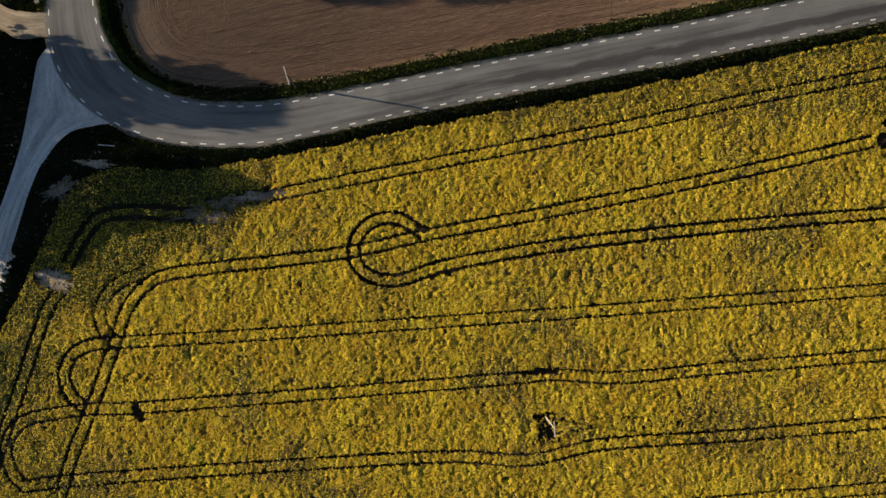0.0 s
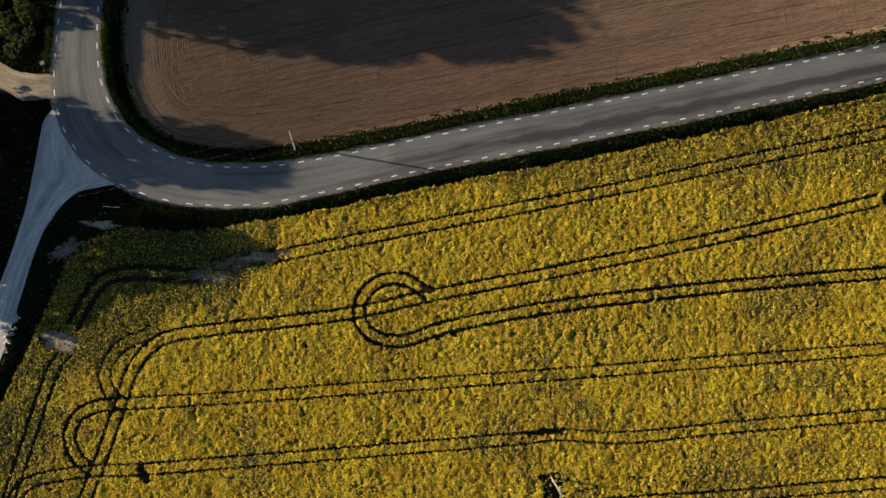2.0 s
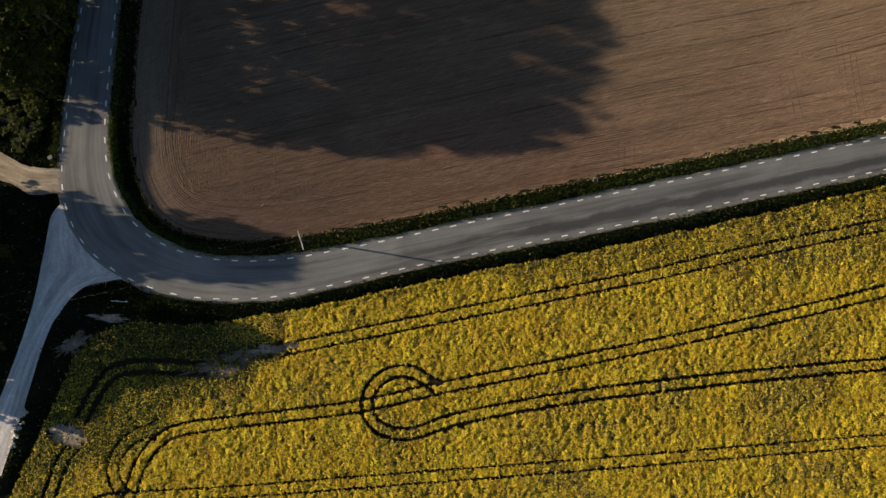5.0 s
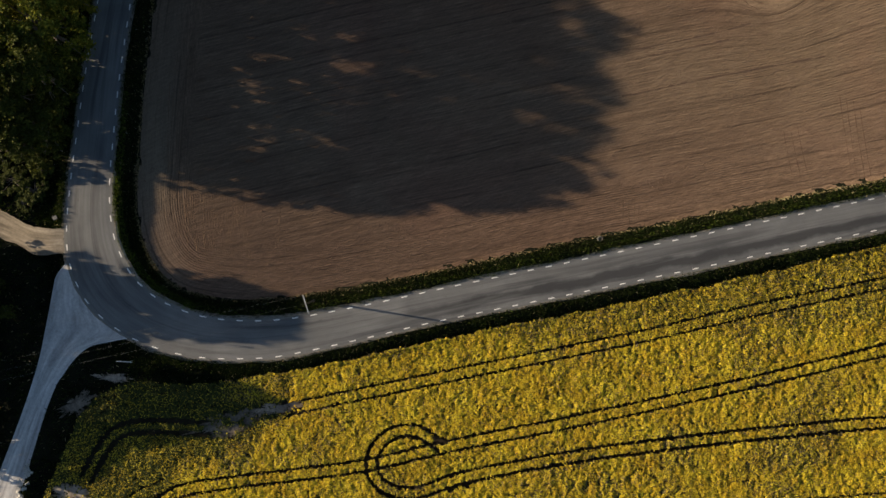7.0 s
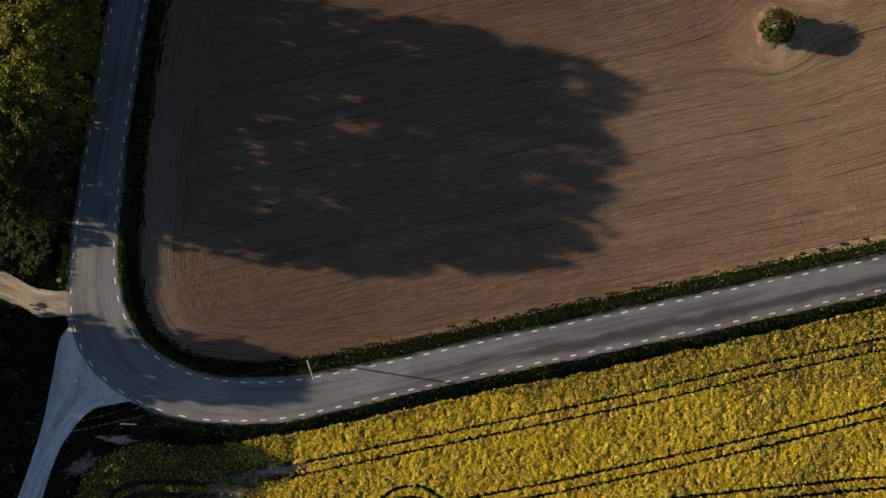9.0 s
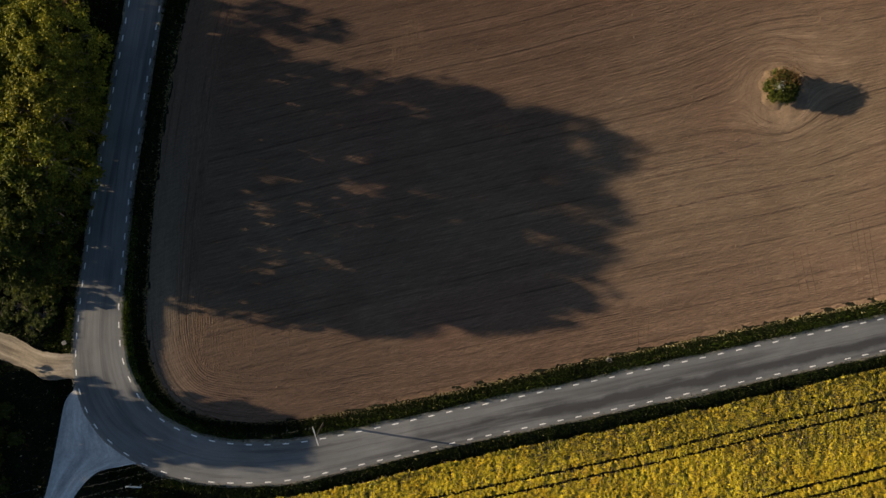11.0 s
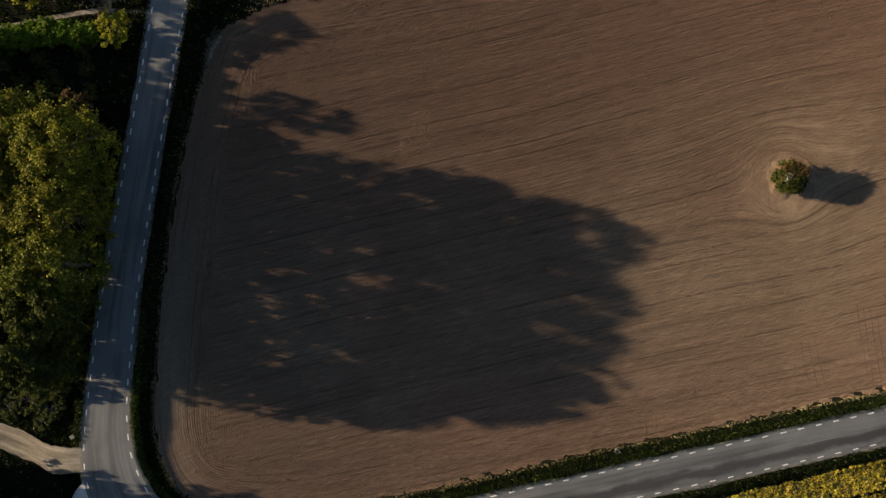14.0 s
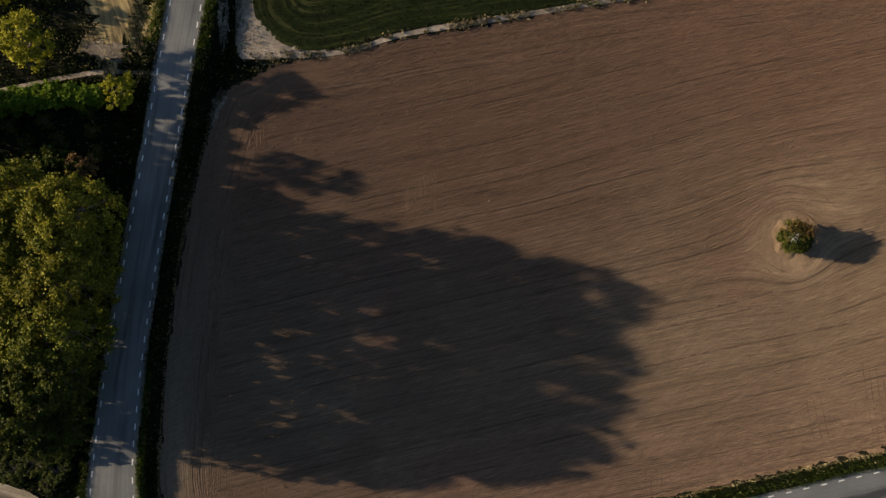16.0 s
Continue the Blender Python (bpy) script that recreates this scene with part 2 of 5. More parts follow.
def plough():
    """Harrowed soil. Rows part round the lone bush; along the rim they follow the field's edge."""
    n = Nodes("harrowed_soil", 0.95)
    n.b.inputs["Diffuse Roughness"].default_value = 1.0
    x, y = n.part(0), n.part(1)
    wob = n.math("MULTIPLY", n.math("SUBTRACT", n.noise(0.016, 2), 0.5), 2.0)
    dx, dy = n.math("SUBTRACT", x, 55.6), n.math("SUBTRACT", y, 80.6)
    c, s = math.cos(radians(13.0)), math.sin(radians(13.0))
    u = n.math("ADD", n.math("MULTIPLY", dx, c), n.math("MULTIPLY", dy, s))
    v = n.math("SUBTRACT", n.math("MULTIPLY", dy, c), n.math("MULTIPLY", dx, s))
    r2 = n.math("ADD", n.math("MULTIPLY", dx, dx), n.math("MULTIPLY", dy, dy))
    bend = n.math("SUBTRACT", 1.0, n.math("MINIMUM", n.math("DIVIDE", 26.0, r2), 0.985))
    psi = n.math("ADD", n.math("MULTIPLY", v, bend), wob)
    rim = n.node("ShaderNodeAttribute")
    rim.attribute_name = "rim"
    rim = rim.outputs["Fac"]

    def rows(along, across, fa, fc, detail=5, rough=0.62, warp=0.03):
        k = n.node("ShaderNodeCombineXYZ")
        n.put(k.inputs[0], n.math("MULTIPLY", along, fa))
        n.put(k.inputs[1], n.math("MULTIPLY", across, fc))
        return n.noise(1.0, detail, k.outputs[0], rough, warp)

    side = n.steps(n.math("ADD", rim, n.math("MULTIPLY", n.noise(0.09, 3), 8.0)), 11.0, 12.5)
    run = n.math("ADD", y, x)
    band = n.mix(side, rows(run, rim, 0.03, 0.55), rows(u, psi, 0.012, 0.42))
    fine = n.mix(side, rows(run, rim, 0.12, 2.1), rows(u, psi, 0.055, 2.6))
    tooth = n.mix(side, rows(run, rim, 0.6, 5.0, 3), rows(u, psi, 0.3, 6.5, 3))
    ripple = n.noise(1.0, 4, n.mapped((0.4, 3.0, 1), -27), 0.6, 0.3)
    clod = n.math("ADD", n.math("MULTIPLY", n.noise(2.6, 5, rough=0.75), 0.5), n.math("MULTIPLY", ripple, 0.5))
    # the harrow's tines, and now and then a pair of wheel ruts
    shift = n.math("MULTIPLY", n.noise(0.35, 3), 5.0)
    patch = n.steps(n.noise(0.11, 3), 0.38, 0.62)
    comb = n.mix(side, n.math("SINE", n.math("ADD", n.math("MULTIPLY", rim, 17.0), shift)), n.math("SINE", n.math("ADD", n.math("MULTIPLY", psi, 15.0), shift)))
    comb = n.math("MULTIPLY", n.math("MULTIPLY", comb, patch), n.mix(side, n.steps(y, 58.0, 46.0), (0.5, 0.5, 0.5)))
    comb = n.math("MULTIPLY", comb, 0.7)
    lane = n.mix(side, n.math("DIVIDE", rim, 4.3), n.math("DIVIDE", psi, 6.4))
    ruts = 0.0
    for offset in (0.0, 0.29):
        f = n.math("ABSOLUTE", n.math("SUBTRACT", n.math("FRACT", n.math("ADD", lane, offset)), 0.5))
        ruts = n.math("ADD", n.steps(f, 0.032, 0.016), ruts)
    ruts = n.math("MULTIPLY", ruts, n.steps(n.mix(side, rows(run, rim, 0.05, 0.16, 3), rows(u, psi, 0.03, 0.16, 3)), 0.44, 0.56))
    base = n.ramp(n.noise(0.045, 5, warp=0.7), [(0.3, (0.117, 0.077, 0.052)), (0.5, (0.145, 0.097, 0.065)), (0.72, (0.180, 0.125, 0.084))])
    red = n.steps(n.noise(0.028, 4, warp=0.8), 0.5, 0.66)
    base = n.mix(n.math("MULTIPLY", red, 0.55), base, (0.171, 0.090, 0.064))
    east = n.steps(n.math("ADD", n.math("ADD", x, n.math("MULTIPLY", y, -0.05)), n.math("MULTIPLY", n.noise(0.04, 4), 30.0)), 28.0, 78.0)
    base = n.mix(n.math("MULTIPLY", east, 0.4), base, (0.267, 0.196, 0.124))
    far = n.math("ADD", n.math("SQRT", r2), n.math("MULTIPLY", n.noise(0.12, 4), 9.0))
    px, py = n.math("DIVIDE", n.math("SUBTRACT", x, 60.5), 1.45), n.math("SUBTRACT", y, 89.0)
    veil = n.math("ADD", n.math("SQRT", n.math("ADD", n.math("MULTIPLY", px, px), n.math("MULTIPLY", py, py))), n.math("MULTIPLY", n.noise(0.16, 4), 7.0))
    pale = n.math("MAXIMUM", n.steps(far, 15.0, 8.0), n.steps(veil, 13.0, 6.0))
    pale = n.math("MULTIPLY", pale, n.steps(rows(u, psi, 0.07, 0.45, 4), 0.34, 0.6))
    base = n.mix(n.math("MULTIPLY", pale, 0.9), base, (0.360, 0.258, 0.168))
    # the trodden strip along the wood's side is smoother and greyer
    trod = n.math("MULTIPLY", n.steps(n.math("ADD", rim, n.math("MULTIPLY", n.noise(0.2, 3), 3.0)), 8.0, 5.0), n.steps(n.math("ADD", x, n.math("MULTIPLY", y, -0.25)), -44.0, -50.0))
    base = n.mix(n.math("MULTIPLY", trod, 0.5), base, (0.207, 0.167, 0.122))
    calm = n.math("SUBTRACT", 1.0, n.math("MULTIPLY", trod, 0.7))
    base = n.mix(n.math("MULTIPLY", n.steps(n.math("SUBTRACT", y, n.math("MULTIPLY", x, 0.2)), 58.0, 96.0), 0.8), base, (0.113, 0.066, 0.044))

    base = n.mix(n.math("MULTIPLY", n.steps(n.math("SUBTRACT", y, n.math("MULTIPLY", x, 0.2)), 52.0, 38.0), 0.4), base, (0.173, 0.104, 0.073))

    def grey(fac, lo, hi):
        return n.ramp(fac, [(lo, (0.2, 0.2, 0.2)), (hi, (0.8, 0.8, 0.8))])

    col = n.mix(0.22, base, grey(band, 0.3, 0.7), "OVERLAY")
    col = n.mix(n.math("MULTIPLY", calm, 0.36), col, grey(fine, 0.28, 0.72), "OVERLAY")
    col = n.mix(n.math("MULTIPLY", calm, 0.42), col, grey(tooth, 0.32, 0.68), "OVERLAY")
    col = n.mix(0.35, col, grey(clod, 0.36, 0.64), "OVERLAY")
    drawn = n.steps(n.mix(side, rows(run, rim, 0.03, 1.5, 3, 0.5), rows(u, psi, 0.014, 1.7, 3, 0.5)), 0.57, 0.68)
    drawn = n.math("MULTIPLY", drawn, n.steps(n.noise(0.3, 4), 0.35, 0.6))
    col = n.mix(n.math("MULTIPLY", n.math("MULTIPLY", drawn, calm), 0.4), col, (0.05, 0.03, 0.021))
    col = n.mix(n.math("MULTIPLY", ruts, 0.42), col, (0.035, 0.022, 0.016))
    col = n.mix(0.12, col, n.ramp(n.math("ADD", comb, 0.5), [(0.0, (0.25, 0.25, 0.25)), (1.0, (0.75, 0.75, 0.75))]), "OVERLAY")
    n.colour(col)
    relief = n.math("ADD", n.math("MULTIPLY", fine, 0.5), n.math("ADD", n.math("MULTIPLY", tooth, 0.34), n.math("MULTIPLY", clod, 0.6)))
    relief = n.math("SUBTRACT", n.math("ADD", relief, n.math("MULTIPLY", comb, 0.15)), n.math("MULTIPLY", ruts, 0.2))
    n.bump(n.math("MULTIPLY", relief, calm), 1.0, 0.29)
    return n.m


def soil(name, a, b, scale=0.25):
    n = Nodes(name, 0.95)
    n.colour(n.ramp(n.noise(scale, 7, rough=0.65), [(0.3, a), (0.7, b)]))
    n.bump(n.noise(3, 5), 0.6, 0.1)
    return n.m


def leaf(name, a, b, c, through=0.35, patch=0.1):
    n = Nodes(name, 0.75)
    col = n.ramp(n.island(), [(0.0, a), (0.5, b), (1.0, c)])
    lo = n.noise(patch, 3)
    n.leafy(n.mix(0.5, col, n.ramp(lo, [(0.3, (0.3, 0.3, 0.3)), (0.7, (0.7, 0.7, 0.7))]), "OVERLAY"), through)
    return n.m


def crown_leaf(name, a, b, c):
    """Foliage that differs from leaf to leaf, from bough to bough and from tree to tree."""
    n = Nodes(name, 0.7)
    col = n.ramp(n.island(), [(0.0, a), (0.55, b), (1.0, c)])
    col = n.mix(0.75, col, n.ramp(n.noise(0.55, 3), [(0.32, (0.22, 0.24, 0.2)), (0.68, (0.68, 0.66, 0.6))]), "OVERLAY")
    n.leafy(n.mix(0.6, col, n.ramp(n.each(), [(0.0, (0.36, 0.36, 0.3)), (0.5, (0.5, 0.52, 0.45)), (1.0, (0.64, 0.6, 0.5))]), "OVERLAY"), 0.3)
    return n.m


def bark():
    n = Nodes("bark", 0.9)
    n.colour(n.ramp(n.noise(1.0, 6, n.mapped((6, 6, 1.2))), [(0.3, (0.07, 0.055, 0.042)), (0.7, (0.19, 0.16, 0.13))]))
    n.bump(n.noise(1.0, 5, n.mapped((9, 9, 1.5))), 0.6, 0.03)
    return n.m


def plain(name, c, rough=0.5, metal=0.0, spread=0.25):
    n = Nodes(name, rough)
    d = tuple(v * (1 - spread) for v in c)
    n.colour(n.ramp(n.noise(3.0, 6, warp=0.3), [(0.3, d), (0.7, c)]))
    n.b.inputs["Metallic"].default_value = metal
    n.bump(n.noise(18, 4), 0.2, 0.01)
    return n.m


ASPHALT, PAINT = asphalt(), paint()
LANE = streaked("pale_lane_surface", (0.3, 0.29, 0.285), (0.45, 0.435, 0.425), (0.56, 0.545, 0.53), 2.2)
SHOULDER = gravel("shoulder_gravel", (0.12, 0.105, 0.085), (0.27, 0.24, 0.2), 2.0)
DUST = gravel("pale_dust", (0.15, 0.122, 0.097), (0.34, 0.285, 0.23))
DRY = gravel("dry_earth", (0.085, 0.07, 0.054), (0.22, 0.182, 0.145), 1.5)
TRACK = streaked("track_earth", (0.11, 0.092, 0.07), (0.21, 0.178, 0.138), (0.34, 0.295, 0.235))
OCHRE = stubble()
RUT = soil("pressed_soil", (0.085, 0.054, 0.038), (0.13, 0.086, 0.06), 0.8)
SOIL = plough()
CLOD = soil("soil_clod", (0.1, 0.062, 0.042), (0.2, 0.14, 0.095), 0.6)
SOIL_RIDGE = soil("soil_ridge", (0.085, 0.05, 0.033), (0.16, 0.105, 0.068), 0.4)
# brown soil between the crop, its colour blackened to hold the wheelings' shade
SHADED_CROP_SOIL = soil("shaded_crop_soil", (0.016, 0.013, 0.008), (0.036, 0.028, 0.018))
# turf colour kept near black: it carries the deep shade of verges and trees
SHADE_TONED_TURF = soil("turf", (0.005, 0.006, 0.003), (0.014, 0.014, 0.007))
MEADOW = meadow()
FLOWER = leaf("rapeseed_flower", (0.58, 0.425, 0.03), (0.72, 0.55, 0.042), (0.83, 0.67, 0.06), 0.5, 0.3)
STALK = leaf("rapeseed_stalk", (0.055, 0.042, 0.024), (0.115, 0.088, 0.05), (0.19, 0.148, 0.082), 0.25)
POD = leaf("rapeseed_leaf", (0.03, 0.036, 0.01), (0.06, 0.068, 0.017), (0.11, 0.115, 0.03), 0.3)
# green blades, darkened in colour to deepen the verges' shade
SHADE_TONED_GRASS = leaf("verge_grass", (0.006, 0.011, 0.002), (0.011, 0.021, 0.003), (0.036, 0.048, 0.009), 0.3)
FRESH = leaf("fresh_grass", (0.035, 0.06, 0.006), (0.07, 0.105, 0.01), (0.12, 0.15, 0.022), 0.35)
STRAW = leaf("dry_grass", (0.16, 0.12, 0.06), (0.3, 0.24, 0.13), (0.42, 0.36, 0.22), 0.3)
SHORT = leaf("young_cereal_blades", (0.006, 0.011, 0.002), (0.012, 0.019, 0.003), (0.04, 0.042, 0.01), 0.2)
FOLIAGE = crown_leaf("spring_foliage", (0.058, 0.076, 0.01), (0.118, 0.13, 0.016), (0.24, 0.21, 0.03))
YELLOW_FOLIAGE = crown_leaf("yellow_foliage", (0.075, 0.088, 0.011), (0.16, 0.158, 0.018), (0.33, 0.275, 0.036))
BRIGHT_FOLIAGE = crown_leaf("bright_foliage", (0.12, 0.135, 0.012), (0.25, 0.24, 0.02), (0.44, 0.38, 0.04))
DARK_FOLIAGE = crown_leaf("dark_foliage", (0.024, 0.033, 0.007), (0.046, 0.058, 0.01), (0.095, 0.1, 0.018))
HEDGE_FOLIAGE = crown_leaf("hedge_foliage", (0.06, 0.11, 0.01), (0.12, 0.19, 0.016), (0.21, 0.26, 0.03))
RED_FOLIAGE = crown_leaf("russet_foliage", (0.1, 0.055, 0.025), (0.18, 0.1, 0.045), (0.26, 0.17, 0.07))
BARK = bark()
DARK_WOOD = plain("tarred_pole_wood", (0.075, 0.062, 0.05), 0.85)
WOOD = plain("weathered_pole_wood", (0.36, 0.31, 0.25), 0.85)
STEEL = plain("galvanised_steel", (0.62, 0.63, 0.63), 0.45, 0.6)
WIRE = plain("aluminium_wire", (0.28, 0.28, 0.28), 0.6, 0.5)
GLAZE = plain("glazed_insulator", (0.5, 0.47, 0.43), 0.25)
STONE = plain("field_stone", (0.52, 0.5, 0.46), 0.9, 0.0, 0.5)
SIGN_WHITE = plain("sign_enamel", (0.8, 0.8, 0.78), 0.4)
MOUND = soil("mound_earth", (0.13, 0.085, 0.055), (0.3, 0.21, 0.13), 0.9)
BLOSSOM = leaf("white_blossom", (0.5, 0.5, 0.45), (0.7, 0.7, 0.65), (0.8, 0.8, 0.75))
CONCRETE = plain("concrete", (0.2, 0.195, 0.185), 0.9, 0.0, 0.35)


# ---- plan helpers ----
def smooth(pts, step=0.5, closed=False):
    """Points every step metres along a soft curve through a few corners."""
    p = np.array(pts, float)
    if closed:
        p = np.vstack([p[-1], p, p[0], p[1]])
    else:
        p = np.vstack([2 * p[0] - p[1], p, 2 * p[-1] - p[-2]])
    out = []
    for i in range(1, len(p) - 2):
        a, b, c, d = p[i - 1:i + 3]
        ta, tb = (c - a) / 2, (d - b) / 2
        k = max(2, int(np.linalg.norm(c - b) / 0.2))
        s = np.linspace(0, 1, k, endpoint=False)[:, None]
        out.append((2 * s**3 - 3 * s**2 + 1) * b + (s**3 - 2 * s**2 + s) * ta + (3 * s**2 - 2 * s**3) * c + (s**3 - s**2) * tb)
    out = np.vstack(out + [p[-2:-1]])
    run = np.concatenate([[0], np.cumsum(np.linalg.norm(np.diff(out, axis=0), axis=1))])
    at = np.arange(0, run[-1], step)
    return np.stack([np.interp(at, run, out[:, 0]), np.interp(at, run, out[:, 1])], 1)


def sideways(line):
    """Unit normals to the left of a line."""
    d = np.gradient(line, axis=0)
    d /= np.linalg.norm(d, axis=1)[:, None] + 1e-9
    return np.stack([-d[:, 1], d[:, 0]], 1)


def inside(poly, x, y):
    """Which points lie in a closed outline."""
    hit = np.zeros(x.shape, bool)
    q = np.roll(poly, -1, axis=0)
    for (ax, ay), (bx, by) in zip(poly, q):
        if ay != by:
            cross = (ay > y) != (by > y)
            hit ^= cross & (x < (bx - ax) * (y - ay) / (by - ay) + ax)
    return hit


def nearest(line, x, y, reach=None):
    """Distance from points to a line given by close points, and the index of the nearest."""
    best, idx = np.full(x.shape, 1e9), np.zeros(x.shape, int)
    for i, (px, py) in enumerate(line):
        d = (x - px) ** 2 + (y - py) ** 2
        m = d < best
        best[m], idx[m] = d[m], i
    return np.sqrt(best), idx


class Field:
    """Soft random values over the plan, cells of the given size."""

    def __init__(self, seed, size, octaves=3):
        self.g = [np.random.default_rng(seed + k).random((256, 256)) for k in range(octaves)]
        self.size = size

    def __call__(self, x, y):
        total, weight = 0.0, 0.0
        for k, g in enumerate(self.g):
            u, v = x / self.size * 2**k + 1000.3, y / self.size * 2**k + 1000.7
            i, j = np.floor(u).astype(int), np.floor(v).astype(int)
            a, b = u - i, v - j
            a, b = a * a * (3 - 2 * a), b * b * (3 - 2 * b)
            i, j = i % 256, j % 256
            i1, j1 = (i + 1) % 256, (j + 1) % 256
            val = g[i, j] * (1 - a) * (1 - b) + g[i1, j] * a * (1 - b) + g[i, j1] * (1 - a) * b + g[i1, j1] * a * b
            total, weight = total + val / 1.8**k, weight + 1 / 1.8**k
        return total / weight


ROAD_OUT, ROAD_IN = smooth(LINE_OUT, 0.5), smooth(LINE_IN, 0.5)


def along(line, u):
    run = np.concatenate([[0], np.cumsum(np.linalg.norm(np.diff(line, axis=0), axis=1))])
    return np.stack([np.interp(u * run[-1], run, line[:, 0]), np.interp(u * run[-1], run, line[:, 1])], 1)


ROAD_MID = np.array([(p + ROAD_IN[np.argmin(((ROAD_IN - p) ** 2).sum(1))]) / 2 for p in ROAD_OUT[::2]])
ROAD_TOP = 1.05
LANE_MID = smooth([((a[0] + b[0]) / 2, (a[1] + b[1]) / 2) for a, b in zip(LANE_MOUTH_WEST[2:], LANE_MOUTH_EAST[4:])], 1.0)
BUMPS, SWELL = Field(5, 2.2, 3), Field(9, 30.0, 2)


def ease(v, lo, hi):
    t = np.clip((v - lo) / (hi - lo), 0, 1)
    return t * t * (3 - 2 * t)


def height(x, y):
    """The lie of the land: flat fields, the road on a low bank, a shallow ditch beside it."""
    x, y = np.asarray(x, float), np.asarray(y, float)
    d, _ = nearest(ROAD_MID, x, y)
    e, _ = nearest(LANE_MID, x, y)
    z = ROAD_TOP * (1 - ease(d, 4.0, 6.3)) - 0.15 * np.exp(-((d - 6.4) / 0.6) ** 2)
    z = np.maximum(z, 0.55 * (1 - ease(e, 2.6, 4.8)))
    return z + 0.05 * (BUMPS(x, y) - 0.5) * ease(d, 4.0, 6.0)


def mesh_of(name, verts, faces, mats, index=None):
    me = bpy.data.meshes.new(name)
    me.from_pydata([tuple(v) for v in verts], [], [tuple(f) for f in faces])
    for m in mats:
        me.materials.append(m)
    if index is not None:
        me.polygons.foreach_set("material_index", index)
    me.update()
    return me


def soup(name, tris, mats, index=None):
    """One mesh of many loose triangles, an array n x 3 x 3."""
    n = len(tris)
    me = bpy.data.meshes.new(name)
    me.vertices.add(3 * n), me.loops.add(3 * n), me.polygons.add(n)
    me.vertices.foreach_set("co", np.ascontiguousarray(tris, dtype=np.float32).ravel())
    me.loops.foreach_set("vertex_index", np.arange(3 * n, dtype=np.int32))
    me.polygons.foreach_set("loop_start", np.arange(0, 3 * n, 3, dtype=np.int32))
    for m in mats:
        me.materials.append(m)
    if index is not None:
        me.polygons.foreach_set("material_index", np.asarray(index, dtype=np.int32))
    me.update()
    return me


def part(name, bm, material, parent, label=""):
    me = bpy.data.meshes.new(name)
    bm.to_mesh(me)
    bm.free()
    me.materials.append(material)
    ob = new(name, me)
    ob.parent = parent
    return tagged(ob, label) if label else ob


def ribbon(name, left, right, material, lift, cross=6, crown=0.0):
    """A strip between two lines with as many points, draped over the land."""
    n = len(left)
    s = np.linspace(0, 1, cross + 1)
    p = left[:, None] * (1 - s[None, :, None]) + right[:, None] * s[None, :, None]
    z = height(p[..., 0], p[..., 1]) + lift + crown * (1 - (2 * s - 1) ** 2)[None]
    v = np.concatenate([p, z[..., None]], 2).reshape(-1, 3)
    k = cross + 1
    f = [(i * k + j, (i + 1) * k + j, (i + 1) * k + j + 1, i * k + j + 1) for i in range(n - 1) for j in range(cross)]
    ob = new(name, mesh_of(name, v, f, [material]))
    run = np.concatenate([[0], np.cumsum(np.linalg.norm(np.diff(p[:, cross // 2], axis=0), axis=1))])
    wide = np.linalg.norm(right - left, axis=1).min()
    spot = np.stack([np.repeat(run, k), np.tile(s * wide, n)], 1)
    layer = ob.data.uv_layers.new(name="metres")
    for loop in ob.data.loops:
        layer.data[loop.index].uv = spot[loop.vertex_index]
    return ob


def enclosed(outline, corners, step=0.4):
    """A closed outline: a soft line, then plain corners far off."""
    return np.vstack([smooth(outline, step), np.array(corners, float)])


def dense(edge, step=0.5):
    """The outline with points all along its straight sides too."""
    ring = np.vstack([edge, edge[:1]])
    run = np.concatenate([[0], np.cumsum(np.linalg.norm(np.diff(ring, axis=0), axis=1))])
    at = np.arange(0, run[-1], step)
    return np.stack([np.interp(at, run, ring[:, 0]), np.interp(at, run, ring[:, 1])], 1)


def sheet(name, edge, material, lift, step=0.6):
    """A field: a grid inside an outline, its rim drawn onto the outline."""
    edge = dense(edge, 0.3)
    lo, hi = edge.min(0), edge.max(0)
    xs, ys = np.arange(lo[0] - step, hi[0] + step, step), np.arange(lo[1] - step, hi[1] + step, step)
    gx, gy = np.meshgrid(xs, ys, indexing="ij")
    d, i = nearest(edge[::2], gx, gy)
    snap = d < step * 0.55
    gx[snap], gy[snap] = edge[::2][i[snap], 0], edge[::2][i[snap], 1]
    keep = inside(edge, gx, gy) | snap
    gz = height(gx, gy) + lift
    ny = len(ys)
    q = keep[:-1, :-1] & keep[1:, :-1] & keep[1:, 1:] & keep[:-1, 1:]
    a, b = np.nonzero(q)
    f = np.stack([a * ny + b, (a + 1) * ny + b, (a + 1) * ny + b + 1, a * ny + b + 1], 1)
    used, inv = np.unique(f, return_inverse=True)
    v = np.stack([gx.ravel(), gy.ravel(), gz.ravel()], 1)[used]
    return new(name, mesh_of(name, v, inv.reshape(-1, 4).tolist(), [material]))


# ---- ground ----
def axis(lo, hi, step):
    near = np.arange(lo, hi + step, step)
    out = np.cumsum(1.6 ** np.arange(1, 16)) * 2.0
    return np.concatenate([lo - out[::-1], near, hi + out])


gx, gy = np.meshgrid(axis(-92, 96, 0.9), axis(-52, 136, 0.9), indexing="ij")
gz = height(gx, gy)
ny = gx.shape[1]
ii, jj = np.meshgrid(np.arange(gx.shape[0] - 1), np.arange(ny - 1), indexing="ij")
ii, jj = ii.ravel(), jj.ravel()
quads = np.stack([ii * ny + jj, (ii + 1) * ny + jj, (ii + 1) * ny + jj + 1, ii * ny + jj + 1], 1)
